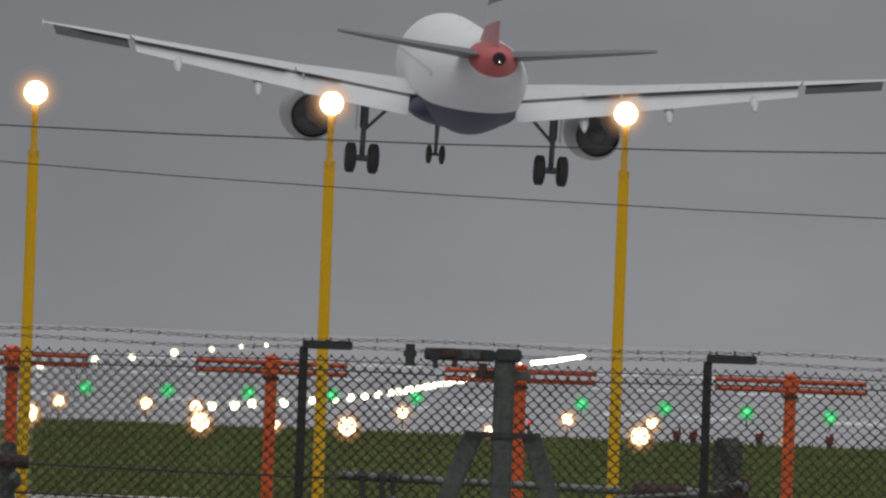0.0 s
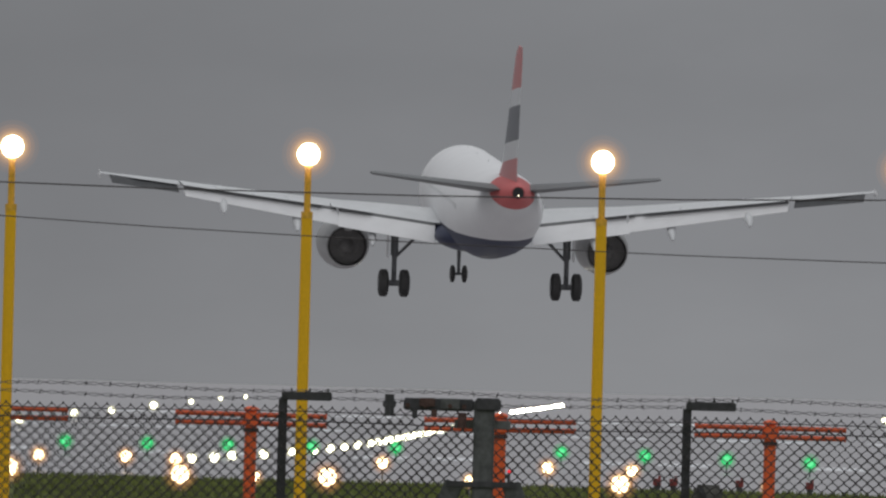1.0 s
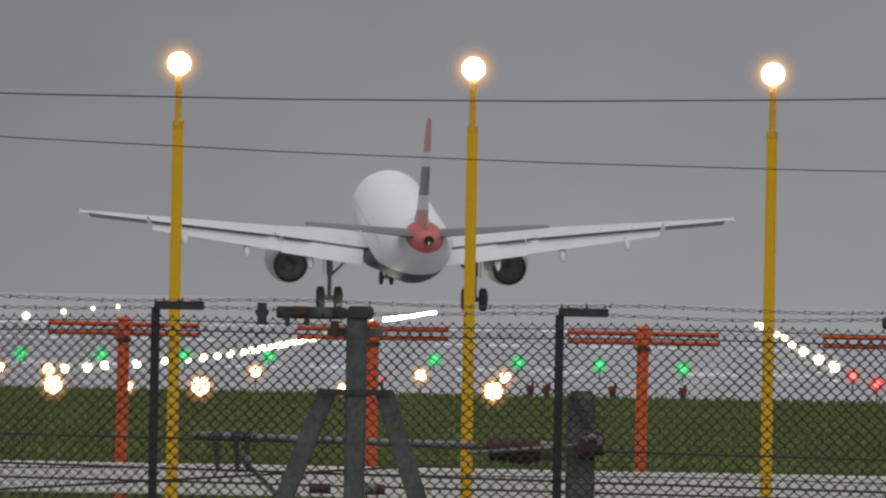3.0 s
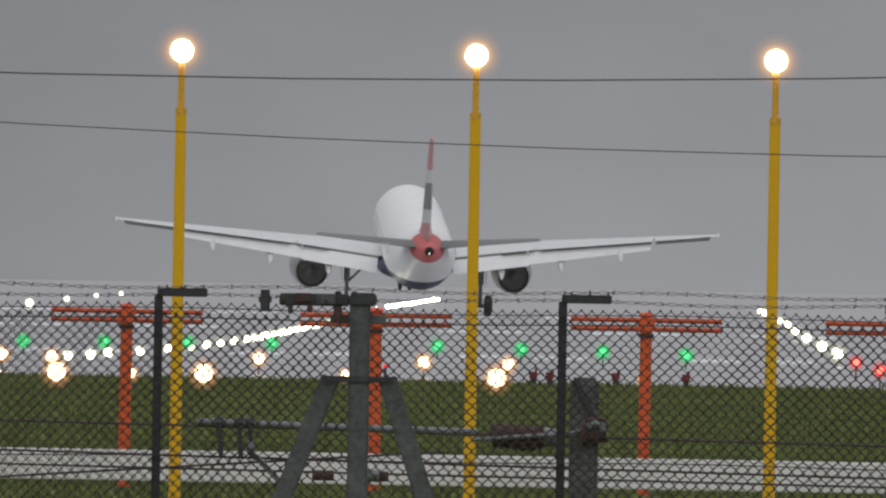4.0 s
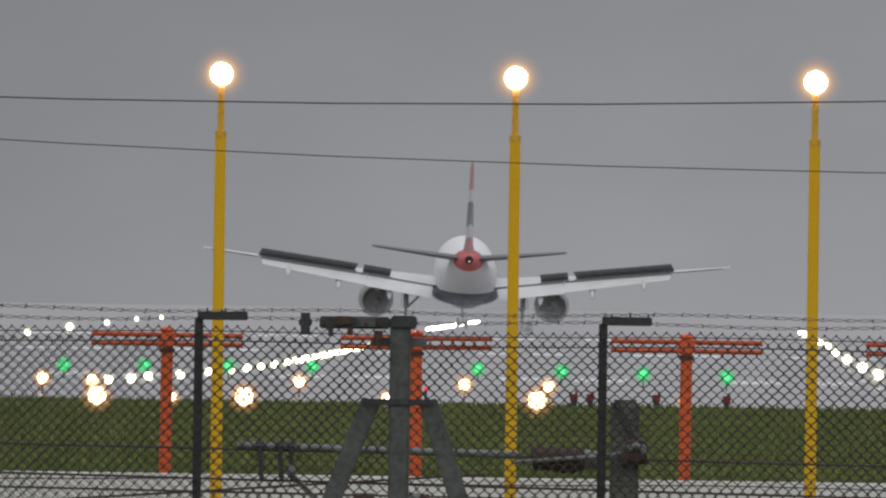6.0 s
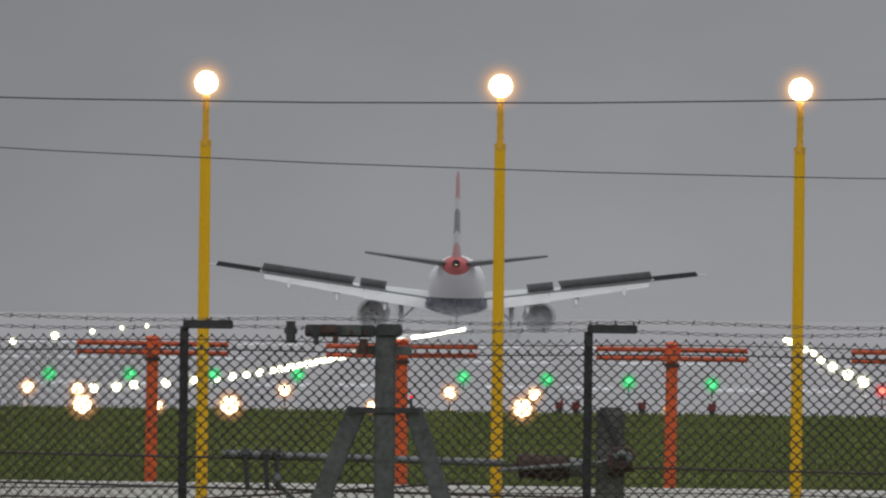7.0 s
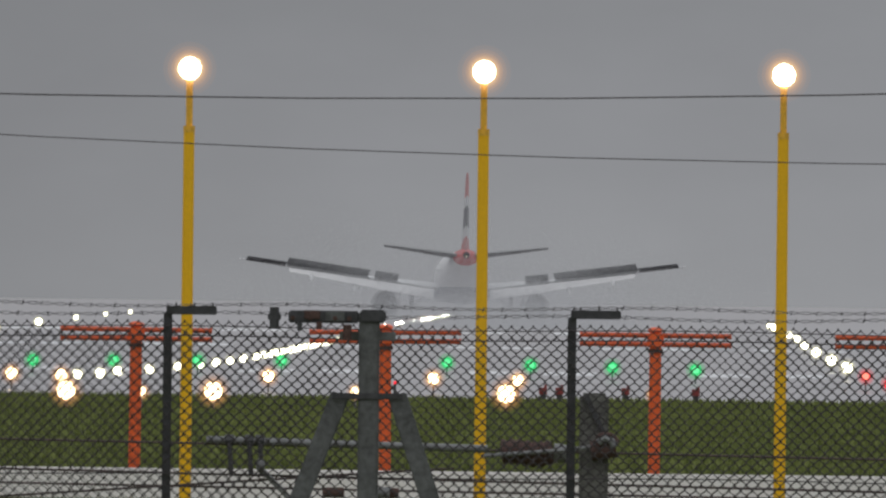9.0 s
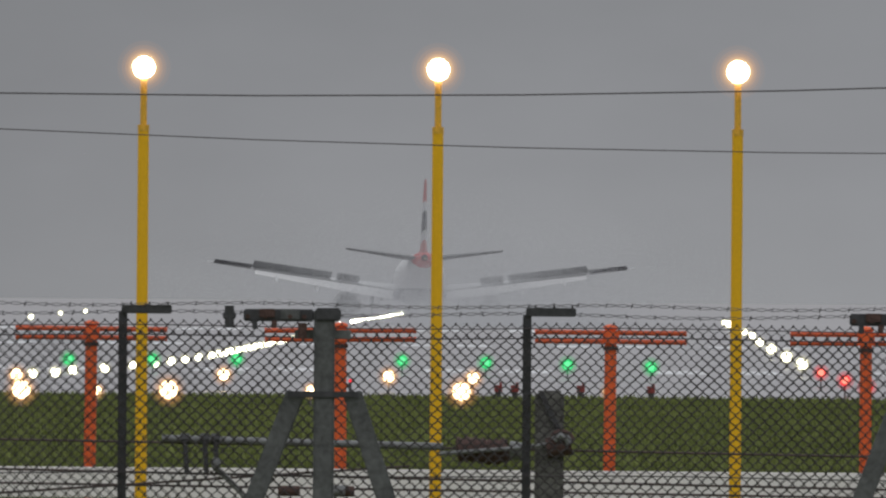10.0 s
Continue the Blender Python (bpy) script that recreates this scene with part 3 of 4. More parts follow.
def build_fence():
    fence = tagged(new("chain_link_fence"), "dark chain-link fence topped with barbed wire", "fence")
    rnd = random.Random(4)
    for depth, top, step, r, name in ((0.0, 2.015, 0.0338, 0.0043, "chain_link"), (0.42, 1.9474, 0.0338, 0.0034, "rear_chain_link")):
        verts, faces = [], []
        x0, x1 = -7.6, 7.6
        rows = int((top - 0.04) / step)
        for i in range(int((x1 - x0) / step)):
            prev = None
            for j in range(rows + 1):
                side = 1 if (i + j) % 2 else -1
                xc = x0 + i * step + 0.004 * math.sin(j * 0.37 + i * 0.45)
                zc = top - j * step + 0.008 * math.sin(xc * 2.1 + depth) + 0.003 * math.sin(i * 0.83)
                y = FY + depth + 0.03 * math.sin(xc * 1.3)
                # each bend has a short upright run where two wires hook together
                w = r * (1.0 if j else 1.8 if depth else 1.25)
                for dz in (0.11, -0.11):
                    x, z = xc + side * step * 0.52, zc + dz * step
                    base = len(verts)
                    verts += [(x - w, y, z), (x, y - w + side * 0.003, z + w * 0.3), (x + w, y, z), (x, y + w + side * 0.003, z - w * 0.3)]
                    if prev is not None:
                        faces += [(prev + k, prev + (k + 1) % 4, base + (k + 1) % 4, base + k) for k in range(4)]
                    prev = base
        me = bpy.data.meshes.new(name)
        me.from_pydata(verts, [], faces)
        me.materials.append(WIRE)
        ob = new(name, me)
        ob.parent = fence
        tagged(ob, "dark diamond wire mesh", kind="stuff")
    for z, rr, fy in ((1.985, 0.0035, FY - 0.012), (1.925, 0.004, FY + 0.40), (1.10, 0.004, FY - 0.012), (0.2, 0.004, FY - 0.012)):
        bm = B()
        tube(bm, [(x, fy, z + 0.008 * math.sin(x * 2.1)) for x in np.linspace(-8, 8, 40)], rr, 5)
        part("line_wire", bm, WIRE, fence)
    for z, y, ph in ((2.118, FY - 0.02, 0), (2.065, FY + 0.12, 1.4)):
        bm = B()
        xs = np.linspace(-8, 8, 500)
        for o in (0, math.pi):
            tube(bm, [(x, y + 0.009 * math.cos(x * 38 + o), z + 0.010 * math.sin(x * 3.0 + ph) + 0.009 * math.sin(x * 38 + o)) for x in xs], 0.0021, 4)
        for k in range(110):
            x = -7.9 + k * 0.145 + rnd.uniform(-0.02, 0.02)
            zz = z + 0.010 * math.sin(x * 3.0 + ph)
            a = rnd.uniform(0, 3)
            d = Vector((0.35, math.cos(a), math.sin(a))).normalized() * 0.017
            c = Vector((x, y, zz))
            tube(bm, [c - d, c + d], 0.0028, 4)
            e = Vector((-0.35, math.sin(a), -math.cos(a))).normalized() * 0.017
            tube(bm, [c - e, c + e], 0.0028, 4)
        part("barbed_wire", bm, BARB, fence, "twisted barbed wire strand")
    for x in (-7.22, -4.80, -2.375, 0.048, 2.47, 4.9, 7.3):
        bm = B()
        box(bm, (x, FY + 0.045, 1.03), (0.052, 0.05, 2.08), 0.006)
        p = part("fence_post", bm, DARK_STEEL, fence, "dark painted steel post")
        bm = B()
        box(bm, (x + 0.142, FY + 0.02, 2.085), (0.30, 0.06, 0.052), 0.006)
        part("cranked_arm", bm, DARK_STEEL, p, "dark arm bent sideways at the post's top")
        for dx in (0.05, 0.16, 0.27):
            part("wire_clip", tube(B(), [(x + dx, FY + 0.0, 2.10), (x + dx, FY + 0.0, 2.13)], 0.007, 6), BARB, p)
    return fence


build_fence()


# ---- braced straining post and its pipe, before the fence ----
def build_straining_post(dx, bracket):
    gy = 90.0
    g = tagged(new("straining_post"), "grey galvanised straining post with two sloping braces", "post")
    part("post", box(B(), (-1.105, gy, 1.05), (0.118, 0.11, 2.10), 0.012), GALV, g)
    bm = B()
    box(bm, (-1.365, gy + 0.02, 2.062), (0.40, 0.09, 0.070), 0.008)
    arm = part("arm", bm, DARK_STEEL, g, "dark horizontal arm with bolted plates")
    for x in (-1.54, -1.44, -1.30, -1.22):
        bm = B()
        tube(bm, [(x, gy - 0.045, 2.055), (x, gy - 0.02, 2.055)], 0.014, 6)
        part("bolt", bm, RUST, arm)
    bm = B()
    tube(bm, [(-1.645, gy, 1.99), (-1.645, gy, 2.115)], 0.028, 10)
    box(bm, (-1.645, gy, 2.06), (0.075, 0.05, 0.04), 0.006)
    part("cap", box(B(), (-1.085, gy + 0.01, 2.068), (0.145, 0.16, 0.075), 0.01), DARK_STEEL, g, "dark steel cap")
    part("cross_plate", box(B(), (-1.115, gy + 0.085, 1.955), (0.32, 0.04, 0.052), 0.004), PIPE, g, "pale grey plate across the post")
    for x, w, h, z, m in ((-1.50, 0.03, 0.05, 2.008, DARK_STEEL), (-1.39, 0.032, 0.045, 2.012, RUST), (-1.30, 0.11, 0.06, 2.068, GALV), (-1.43, 0.09, 0.05, 2.074, RUST), (-1.23, 0.05, 0.09, 1.975, RUST)):
        part("bolted_plate", box(B(), (x, gy - 0.034, z), (w, 0.014, h), 0.003), m, arm, "worn bolted plate")
    if bracket:
        part("end_bracket", bm, DARK_STEEL, arm)
    else:
        bm.free()
    for xa, xb in ((-1.265, -1.885), (-0.945, -0.41)):
        bm = B()
        a, b = Vector((xa, gy + 0.02, 1.625)), Vector((xb, gy + 0.02, 0.0))
        d = (b - a).normalized()
        y = Vector((0, 1, 0))
        m = Matrix.Translation((a + b) / 2) @ Matrix((d, y, d.cross(y))).transposed().to_4x4()
        box(bm, (0, 0, 0), ((b - a).length, 0.10, 0.108), 0.008, m)
        part("brace", bm, GALV, g, "sloping steel brace")
    bm = B()
    box(bm, (-1.11, gy - 0.062, 1.615), (0.40, 0.012, 0.035), 0.003)
    part("tie_plate", bm, DARK_STEEL, g)
    g.matrix_basis = pose(dx, 0, 0)


build_straining_post(0.0, True)
build_straining_post(3.44, False)


def push(k):
    """Farther from the eye by k, and as much larger."""
    return Matrix.Translation(EYE) @ Matrix.Diagonal((k, k, k, 1)) @ Matrix.Translation([-c for c in EYE])


def build_pipe():
    gy = 88.5
    p = tagged(new("tension_bar"), "grey pipe with clamps and a rusty ribbed spring", "tension bar")
    bm = B()
    tube(bm, [(-1.99, gy, 1.372), (-1.1, gy, 1.352), (-0.42, gy, 1.338)], 0.0215, 12)
    part("pipe", bm, PIPE, p, "grey metal pipe", True)
    bm = B()
    for x in (-1.86, -1.75, -1.69):
        tube(bm, [(x - 0.025, gy, 1.37), (x + 0.025, gy, 1.37)], 0.034, 10)
        tube(bm, [(x, gy - 0.02, 1.36), (x + 0.012, gy - 0.02, 1.18)], 0.014, 8)
    part("clamp", bm, DARK_STEEL, p, "dark pipe clamps")
    part("knob", ball(B(), (-1.685, gy - 0.04, 1.232), (0.028, 0.028, 0.042)), PIPE, p, "pale rounded fitting", True)
    bm = B()
    tube(bm, [(-1.67, gy - 0.03, 1.20), (-1.54, gy - 0.03, 1.07), (-1.42, gy - 0.03, 0.90), (-1.34, gy - 0.03, 0.72)], 0.016, 8)
    part("hanging_rod", bm, PIPE, p)
    bm = B()
    pts, rad = [], []
    for k in range(29):
        x = -0.345 + k * 0.0105
        pts.append((x, gy, 1.318 + 0.006 * math.sin(k * 0.25)))
        rad.append((0.076 if k % 4 in (1, 2) else 0.066) * (0.75 if k in (0, 28) else 1))
    tube(bm, pts, rad, 18)
    part("spring", bm, RUST, p, "rusty brown ribbed spring", True)
    bm = B()
    tube(bm, [(-0.05, gy, 1.32), (0.02, gy, 1.315), (0.06, gy, 1.32)], [0.055, 0.05, 0.03], 12)
    part("end_cap", bm, PIPE, p, "pale end caps", True)
    bm = B()
    tube(bm, [(-0.44, gy - 0.09, 1.30), (0.0, gy - 0.09, 1.335), (0.22, gy - 0.09, 1.365)], 0.012, 8)
    part("rod", bm, PIPE, p)
    p.matrix_basis = push(98.0 / gy)


build_pipe()


def build_concrete_post():
    gy = 89.6
    c = tagged(new("concrete_post"), "weathered grey concrete post with an iron bracket", "post")
    bm = B()
    box(bm, (0.175, gy, 0.82), (0.165, 0.15, 1.66), 0.018)
    part("post", bm, CONCRETE_POST, c)
    bm = B()
    tube(bm, [(0.16, gy - 0.10, 1.325), (0.30, gy - 0.10, 1.345)], 0.058, 14)
    part("bracket", bm, RUST, c, "rusty iron bracket")
    bm = B()
    tube(bm, [(0.20, gy - 0.16, 1.37), (0.235, gy - 0.16, 1.40), (0.275, gy - 0.16, 1.38), (0.29, gy - 0.16, 1.35)], 0.022, 8)
    part("shackle", bm, PIPE, c, "pale shackle")
    bm = B()
    tube(bm, [(0.245 + 0.062 * math.cos(k * math.pi / 10), gy - 0.13, 1.365 + 0.055 * math.sin(k * math.pi / 10)) for k in range(11)], 0.014, 8)
    part("iron_loop", bm, RUST, c, "rusty iron loop")
    bm = B()
    a, b = Vector((0.125, gy - 0.09, 1.64)), Vector((0.25, gy - 0.09, 1.38))
    d = (b - a).normalized()
    y = Vector((0, 1, 0))
    box(bm, (0, 0, 0), ((b - a).length, 0.03, 0.03), 0.004, Matrix.Translation((a + b) / 2) @ Matrix((d, y, d.cross(y))).transposed().to_4x4())
    part("slanting_strap", bm, DARK_STEEL, c, "dark slanting strap")
    c.matrix_basis = push(98.05 / gy)


build_concrete_post()


# ---- cables ----
def cable(name, pts, r, material, label, cat="cable"):
    bm = B()
    tube(bm, pts, r, 6)
    return tagged(part(name, bm, material), label, cat)


def span(x0, z0, x1, z1, y, sag, n=40, k=1.0):
    x0, x1, y, z0, z1 = x0 * k, x1 * k, y * k, EYE[2] + (z0 - EYE[2]) * k, EYE[2] + (z1 - EYE[2]) * k
    return [(x0 + (x1 - x0) * k / n, y, z0 + (z1 - z0) * k / n - sag * 4 * (k / n) * (1 - k / n)) for k in range(n + 1)]


UPPER_WIRE = cable("overhead_wire", span(-20, 5.177, 20, 5.863, 60, 2.596), 0.0031, WIRE, "thin dark overhead wire strung across the view")
LOWER_WIRE = cable("overhead_wire", span(-20, 5.400, 20, 4.734, 60, 2.376), 0.0023, WIRE, "thinner dark overhead wire strung across the view")
cable("low_cable", span(-9, 1.44, 9, 1.22, 88.0, 0.0, 40, 98.0 / 88.0), 0.0085, CABLE, "dark brown cable strung along the fence")
cable("low_cable", span(-9, 1.30, 9, 1.02, 87.6, 0.0, 40, 98.0 / 87.6), 0.0085, CABLE, "brown cable strung along the fence")
cable("low_cable", span(-9, 1.19, 9, 1.02, 87.3, 0.0, 40, 98.0 / 87.3), 0.0080, CABLE, "brown lower cable strung along the fence")
cable("low_cable", span(-9, 0.62, -0.6, 1.235, 87.9, 0.0, 40, 98.0 / 87.9), 0.0085, CABLE, "slanting brown cable strung along the fence")


def build_turnbuckle():
    t = tagged(new("turnbuckle"), "pale grey cable turnbuckle between rusty ends", "turnbuckle")
    part("body", tube(B(), [(-1.06, 87.3, 1.105), (-0.95, 87.3, 1.10)], 0.034, 10), PIPE, t, "pale grey barrel", True)
    for x0, x1 in ((-0.95, -0.90), (-1.32, -1.20)):
        part("end", tube(B(), [(x0, 87.3, 1.10), (x1, 87.3, 1.10)], 0.030, 10), RUST, t, "rusty end")
    t.matrix_basis = push(97.97 / 87.3)


build_turnbuckle()


# ---- airfield lights ----
def build_ground_lamp(name, label, cat, group, core, halos, r, height, core_f=0.7):
    g = tagged(new(name), label, cat, group)
    part("stem", tube(B(), [(0, 0.03, 0), (0, 0.03, height - r * 0.6)], 0.022, 8), PIPE, g)
    part("housing", tube(B(), [(0, 0.06, height), (0, 0.16, height)], [r * 0.6, r * 0.4], 12), BLACKM, g, "dark lamp housing")
    part("bulb", ball(B(), (0, 0, height), r * core_f, 12, 8), core, g, "bright bulb", True)
    # added glow around the bulb, in place of bloom
    for k, (f, shell) in enumerate(halos):
        part("lamp_glow", dome(B(), (0, -0.004 * k, height), r * f), shell, g, "halo standing in for the lamp's bloom", True)
    return g


def lay(thing, places):
    thing.matrix_basis = pose(places[0][0], places[0][1], fall(places[0][1]))
    for x, y in places[1:]:
        copy_thing(thing, pose(x, y, fall(y)))


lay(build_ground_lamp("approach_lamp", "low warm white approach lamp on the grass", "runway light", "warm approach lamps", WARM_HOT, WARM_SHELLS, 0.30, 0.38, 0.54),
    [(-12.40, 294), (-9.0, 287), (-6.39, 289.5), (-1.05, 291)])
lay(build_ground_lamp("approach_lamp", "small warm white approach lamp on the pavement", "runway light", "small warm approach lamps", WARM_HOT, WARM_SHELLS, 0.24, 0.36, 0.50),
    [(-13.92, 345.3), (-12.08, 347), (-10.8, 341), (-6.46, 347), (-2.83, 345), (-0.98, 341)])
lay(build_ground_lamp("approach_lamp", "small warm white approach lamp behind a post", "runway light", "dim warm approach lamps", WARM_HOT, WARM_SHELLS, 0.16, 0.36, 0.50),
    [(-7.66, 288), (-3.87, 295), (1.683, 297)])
lay(build_ground_lamp("threshold_lamp", "green glowing runway threshold lamp", "runway light", "green threshold lamps", GREEN_CORE, ((0.8, GREEN_HALO), (1.25, GREEN_OUTER_HALO)), 0.195, 0.36, 0.5),
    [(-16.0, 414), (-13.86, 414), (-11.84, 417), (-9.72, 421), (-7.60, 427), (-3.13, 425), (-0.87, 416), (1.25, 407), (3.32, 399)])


def row_places(x0, y0, x1, y1, n, wob=0.0):
    return [(x0 + (x1 - x0) * k / (n - 1) + wob * math.sin(k * 1.9), y0 + (y1 - y0) * k / (n - 1)) for k in range(n)]


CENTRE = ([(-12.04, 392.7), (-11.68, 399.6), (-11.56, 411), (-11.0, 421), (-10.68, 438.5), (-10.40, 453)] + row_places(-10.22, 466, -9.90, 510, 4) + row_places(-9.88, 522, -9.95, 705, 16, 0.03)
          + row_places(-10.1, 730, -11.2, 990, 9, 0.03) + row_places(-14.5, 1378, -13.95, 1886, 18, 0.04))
lay(build_ground_lamp("centreline_lamp", "bright white runway lamp set in wet concrete", "runway light", "row of white runway lamps", WHITE_HOT, ((1.35, WHITE_HALO), (1.8, WHITE_OUTER_HALO)), 0.112, 0.11, 1.0), CENTRE[:26])
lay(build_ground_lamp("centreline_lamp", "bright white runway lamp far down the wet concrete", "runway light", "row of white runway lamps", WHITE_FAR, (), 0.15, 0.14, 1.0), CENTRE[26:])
lay(build_ground_lamp("edge_lamp", "bright white runway edge lamp", "runway light", "white runway edge lamps", WHITE_HOT, ((1.35, WHITE_HALO), (1.8, WHITE_OUTER_HALO)), 0.145, 0.36, 1.0),
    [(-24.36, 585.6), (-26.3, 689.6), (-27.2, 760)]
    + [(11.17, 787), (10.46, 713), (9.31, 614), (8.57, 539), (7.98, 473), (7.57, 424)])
# far lamps made larger to match their bloom in the camera's view
lay(build_ground_lamp("edge_lamp", "bright white runway edge lamp far down the runway", "runway light", "white runway edge lamps", WHITE_HOT, ((1.35, WHITE_HALO), (1.8, WHITE_OUTER_HALO)), 0.20, 0.36, 1.0),
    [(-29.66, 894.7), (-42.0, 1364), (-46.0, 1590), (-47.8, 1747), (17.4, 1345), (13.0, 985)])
lay(build_ground_lamp("red_edge_lamp", "red glowing runway edge lamp", "runway light", "red runway edge lamps", RED_CORE, ((0.8, RED_HALO), (1.25, RED_OUTER_HALO)), 0.16, 0.36, 0.5),
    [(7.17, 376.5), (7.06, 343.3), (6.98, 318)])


# ---- red markers at the edge of the grass ----
def build_marker():
    g = tagged(new("marker_post"), "small red marker on a dark stub at the pavement's edge", "marker", "red markers")
    part("stub", box(B(), (0, 0, 0.10), (0.12, 0.12, 0.20), 0.01), BLACKM, g)
    part("drum", tube(B(), [(0, 0, 0.16), (0, 0, 0.30)], 0.085, 12), REDM, g, "red painted drum")
    part("mast", tube(B(), [(0.05, 0, 0.26), (0.05, 0, 0.36)], 0.03, 6), REDM, g)
    return g


lay(build_marker(), [(-0.08, 326), (-0.42, 326), (1.28, 327), (2.72, 326)])


def build_red_light():
    g = tagged(new("obstruction_lamp"), "small red obstruction lamp on a stub", "runway light")
    part("stub", tube(B(), [(0, 0, 0), (0, 0, 0.3)], 0.03, 8), BLACKM, g)
    part("lamp_glow", ball(B(), (0, 0, 0.33), 0.035, 10, 8), RED_HOT, g, "red glowing glass", True)
    g.matrix_basis = pose(-3.53, 332, 0)


build_red_light()


def build_stub():
    g = tagged(new("marker_stub"), "short red marker stub in the grass", "marker")
    part("tube", tube(B(), [(0, 0, 0), (0, 0, 0.23)], 0.035, 10), REDM, g, "", True)
    part("cap", ball(B(), (0, 0, 0.23), (0.037, 0.037, 0.02), 10, 6), REDM, g, "", True)
    g.matrix_basis = pose(-0.958, 140, -0.01)


build_stub()


def build_stay():
    g = tagged(new("cable_stay"), "dark iron cable stay with a bolted clamp", "bracket")
    part("upright", box(B(), (-4.25, 98.0, 0.70), (0.09, 0.09, 1.42), 0.01), GALV, g)
    part("clamp", tube(B(), [(-4.38, 97.95, 1.30), (-4.12, 97.95, 1.29)], 0.045, 10), RUST, g, "dark bolted clamp")
    part("knob", ball(B(), (-4.2, 97.9, 1.18), (0.04, 0.04, 0.055), 10, 8), GALV, g, "", True)


build_stay()


# ---- threshold bars and far markings ----
def build_markings():
    for k, (y0, y1) in enumerate(((432, 450), (640, 662), (880, 930))):
        g = tagged(new("runway_marking"), "white painted bars across the wet runway", "marking", kind="structure")
        for i in range(-13, 9):
            if (i + k) % 3 == 0:
                continue
            bm = B()
            box(bm, (i * 2.1 - 4, (y0 + y1) / 2, 0.012), (1.5, y1 - y0, 0.012))
            part("bar", bm, MARK, g)


build_markings()


# ---- tyre spray: droplets thrown up where the wheels pass ----
def build_spray(seed, wide, long, high, count):
    rnd = np.random.RandomState(seed)
    p = rnd.normal(0, 1, (count, 3)) * np.array((wide, long, high))
    p[:, 2] = np.abs(p[:, 2]) 
    p[:, 0] += rnd.choice((-3.8, 0, 3.8), count) * 0.9
    q = rnd.normal(0, 1, (count, 3, 3)) * 0.012
    v = (p[:, None, :] + q).reshape(-1, 3)
    f = np.arange(3 * count).reshape(-1, 3).tolist()
    me = bpy.data.meshes.new("spray")
    me.from_pydata(v.tolist(), [], f)
    me.materials.append(SPRAYM)
    return tagged(new("tyre_spray", me), "white mist of water drops thrown up by the wheels", "spray", kind="stuff")


PLANE_ROWS = [  # seconds, x, y, z, yaw to the left, pitch up, bank to the right
    (0, -10.05, 634.8, 8.51, 4.78, 3.54, 1.79),
    (0.5, -9.50, 663.5, 7.47, 4.92, 3.47, 1.24),
    (1, -8.92, 697.7, 6.10, 5.13, 3.76, -0.08),
    (1.5, -8.23, 729.6, 4.92, 5.05, 4.41, -1.71),
    (2, -7.90, 766.7, 3.52, 5.43, 5.05, -2.66),
    (2.5, -7.75, 794.0, 2.33, 5.00, 5.86, -2.07),
    (2.7, -7.79, 807.2, 1.96, 4.78, 6.06, -1.29),
    (4, -8.06, 899.5, 0.36, 2.76, 6.35, 0.64),
    (4.5, -8.16, 928.1, 0.62, 2.21, 5.01, -0.04),
    (5, -8.06, 961.3, 0.24, 2.03, 4.32, -1.70),
    (5.5, -8.44, 995.5, 0.13, 1.49, 3.52, 1.71),
    (7, -8.63, 1094.5, -0.11, 0.23, 0.50, 0.59),
    (7.5, -8.41, 1118.5, -0.15, 0.80, 0.25, 0.63),
    (8, -8.21, 1152.8, -0.25, 1.13, -0.06, 0.54),
    (8.5, -7.98, 1182.3, -0.28, 0.96, -0.02, 0.50),
    (9, -7.94, 1217.7, -0.40, 1.30, -0.13, 0.40),
    (9.5, -7.91, 1242.0, -0.55, 0.93, -0.12, 0.50),
    (10, -8.03, 1271.8, -0.65, 1.34, -0.20, 0.52),
]


def plane_pose(x, y, z, yaw, pitch, bank):
    return Matrix.Translation((x, y, z)) @ pose(0, 0, 0, 0, 0, yaw) @ pose(0, 0, 0, pitch) @ pose(0, 0, 0, 0, bank)


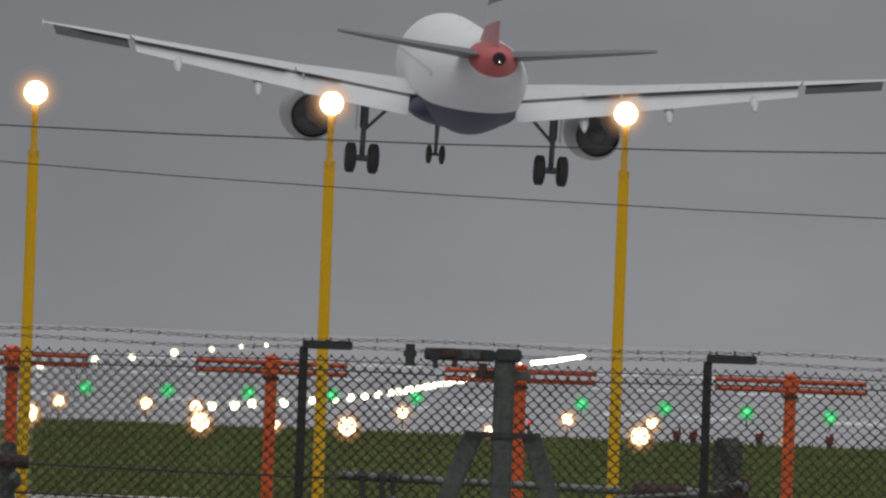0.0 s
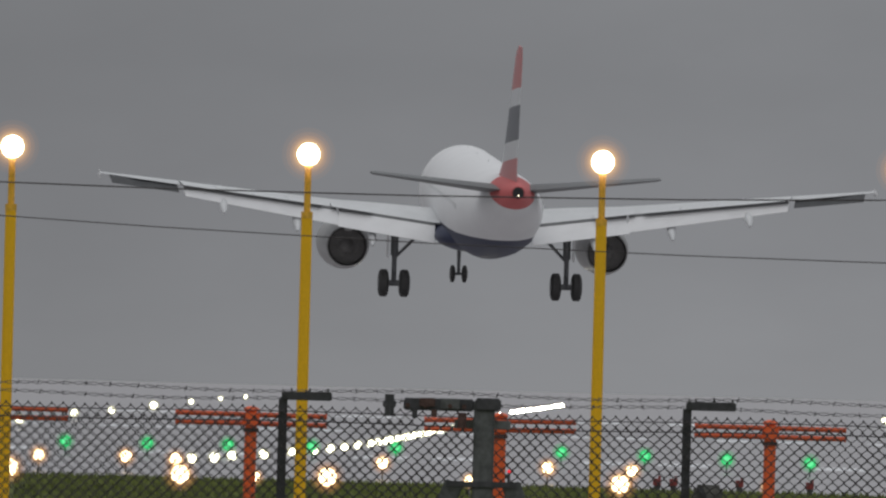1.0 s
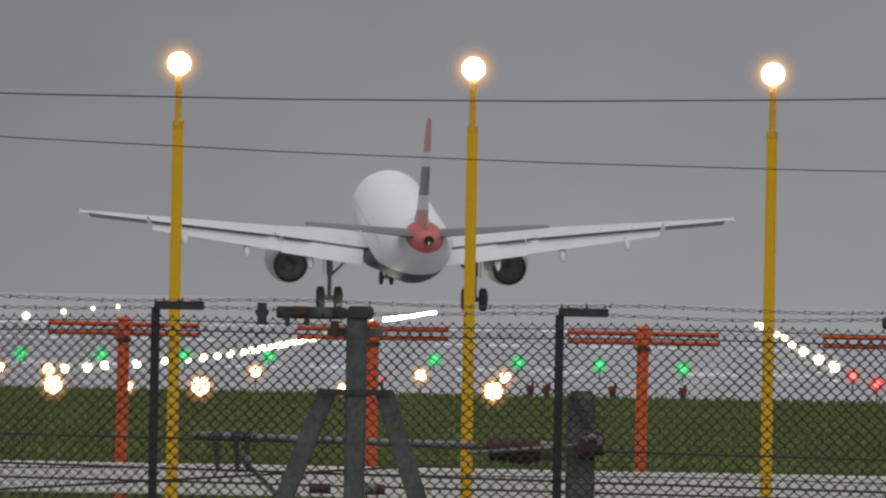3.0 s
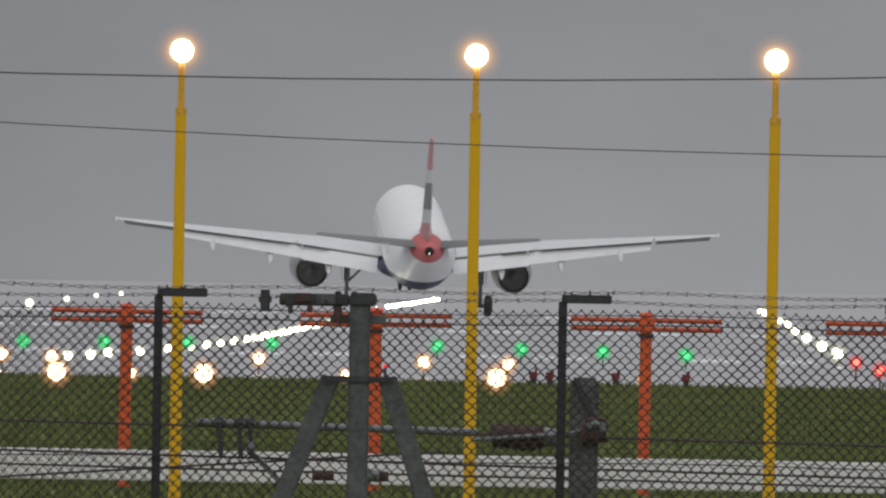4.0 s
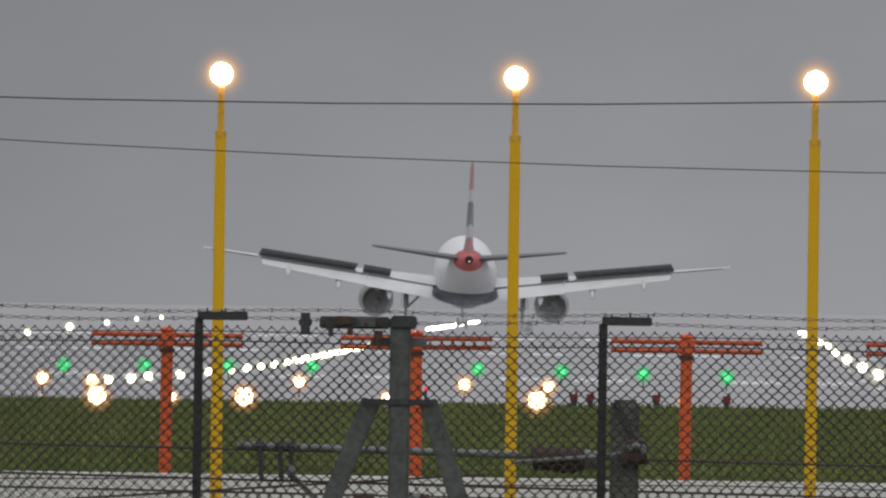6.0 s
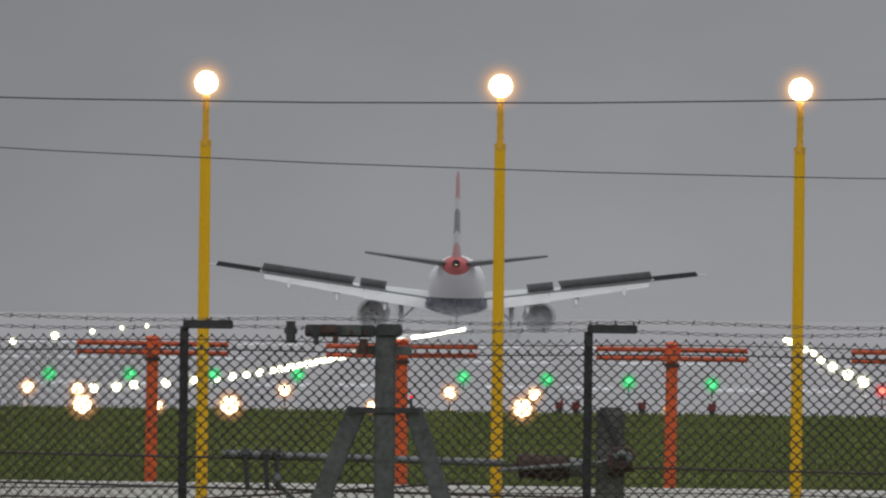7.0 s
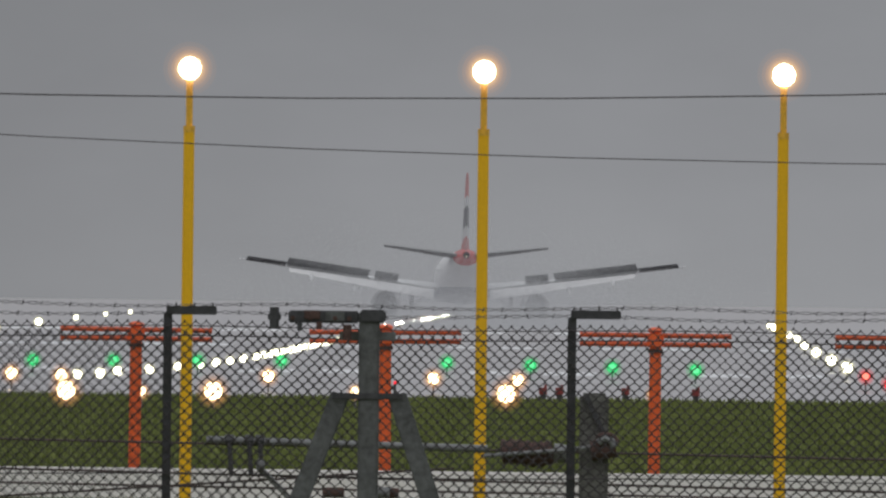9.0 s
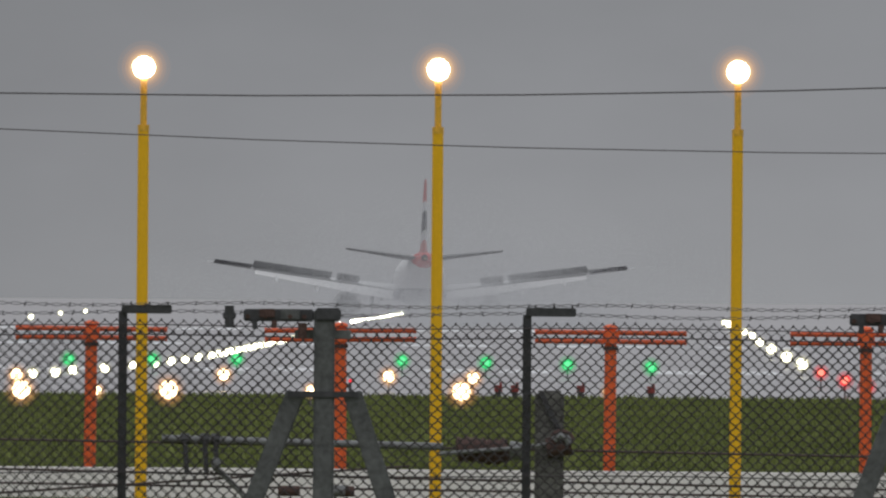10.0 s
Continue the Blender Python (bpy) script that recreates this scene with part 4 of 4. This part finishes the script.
SPRAYS = [(build_spray(20 + k, w, 7.0, h, c * 28), t, dx) for k, (t, w, h, c, dx) in enumerate((
    (4.2, 2.2, 0.7, 1800, 0.0), (4.9, 3.0, 1.1, 2600, 0.0), (5.5, 3.0, 1.1, 2600, 0.0), (6.0, 3.0, 1.0, 2600, 0.0), (6.6, 4.5, 2.0, 5500, -0.5), (7.1, 6.0, 2.5, 7000, 0.5), (7.6, 7.0, 2.9, 8500, 0.5), (8.2, 8.0, 3.3, 10500, 1.5), (8.7, 8.5, 3.5, 10500, 1.0), (9.3, 9.0, 3.6, 10500, 1.5)))]


# the wires sway in the wind: seconds and height where the view crosses them
UPPER_SWAY = ((0, 2.913), (0.5, 2.931), (1, 2.907), (2, 2.939), (2.5, 2.924), (4, 2.954), (4.5, 2.988), (5, 2.947), (5.5, 2.942), (7, 2.982), (7.5, 2.997), (8, 2.972), (8.5, 2.975), (9, 2.945), (9.5, 2.988), (10, 2.949))
LOWER_SWAY = ((0, 2.689), (1, 2.696), (2, 2.700), (2.5, 2.691), (4, 2.697), (5, 2.700), (5.5, 2.707), (7, 2.720), (7.5, 2.698), (8, 2.712), (8.5, 2.735), (9, 2.721), (9.5, 2.720), (10, 2.749))


def motions():
    walk(AIRLINER, [(r[0], plane_pose(*r[1:])) for r in PLANE_ROWS])
    for ob, m in SPOILERS:
        walk(ob, [(t, m @ pose(0, 0, 0, 8 - a)) for t, a in ((0, 0), (4.4, 0), (4.7, 12), (5.0, 35), (5.5, 39), (6.3, 44), (7.0, 47), (10, 47))])
    for ob, m in AILERONS:
        walk(ob, [(t, m @ pose(0, 0, 0, -a)) for t, a in ((0, -30), (1.0, -28), (1.6, -17), (2.2, -12), (3.9, -10), (5.4, -9), (6.2, 10), (7.0, 30), (10, 30))])
    for ob, rest, rows in ((UPPER_WIRE, 2.924, UPPER_SWAY), (LOWER_WIRE, 2.691, LOWER_SWAY)):
        walk(ob, [(t, pose(0, 0, z - rest)) for t, z in rows])
    ts, ys = [r[0] for r in PLANE_ROWS], [r[2] for r in PLANE_ROWS]
    for ob, t, dx in SPRAYS:
        y = float(np.interp(t, ts, ys))
        low, up = pose(-8.2 + dx, y, -14), pose(-8.2 + dx, y + 12, fall(y))
        end = pose(-8.2 + dx + 1.2 * (10 - t), y + 14 + 7 * (10 - t), fall(y))
        walk(ob, [(0, low), (t, low), (t + 0.5, up), (10, end)])


motions()
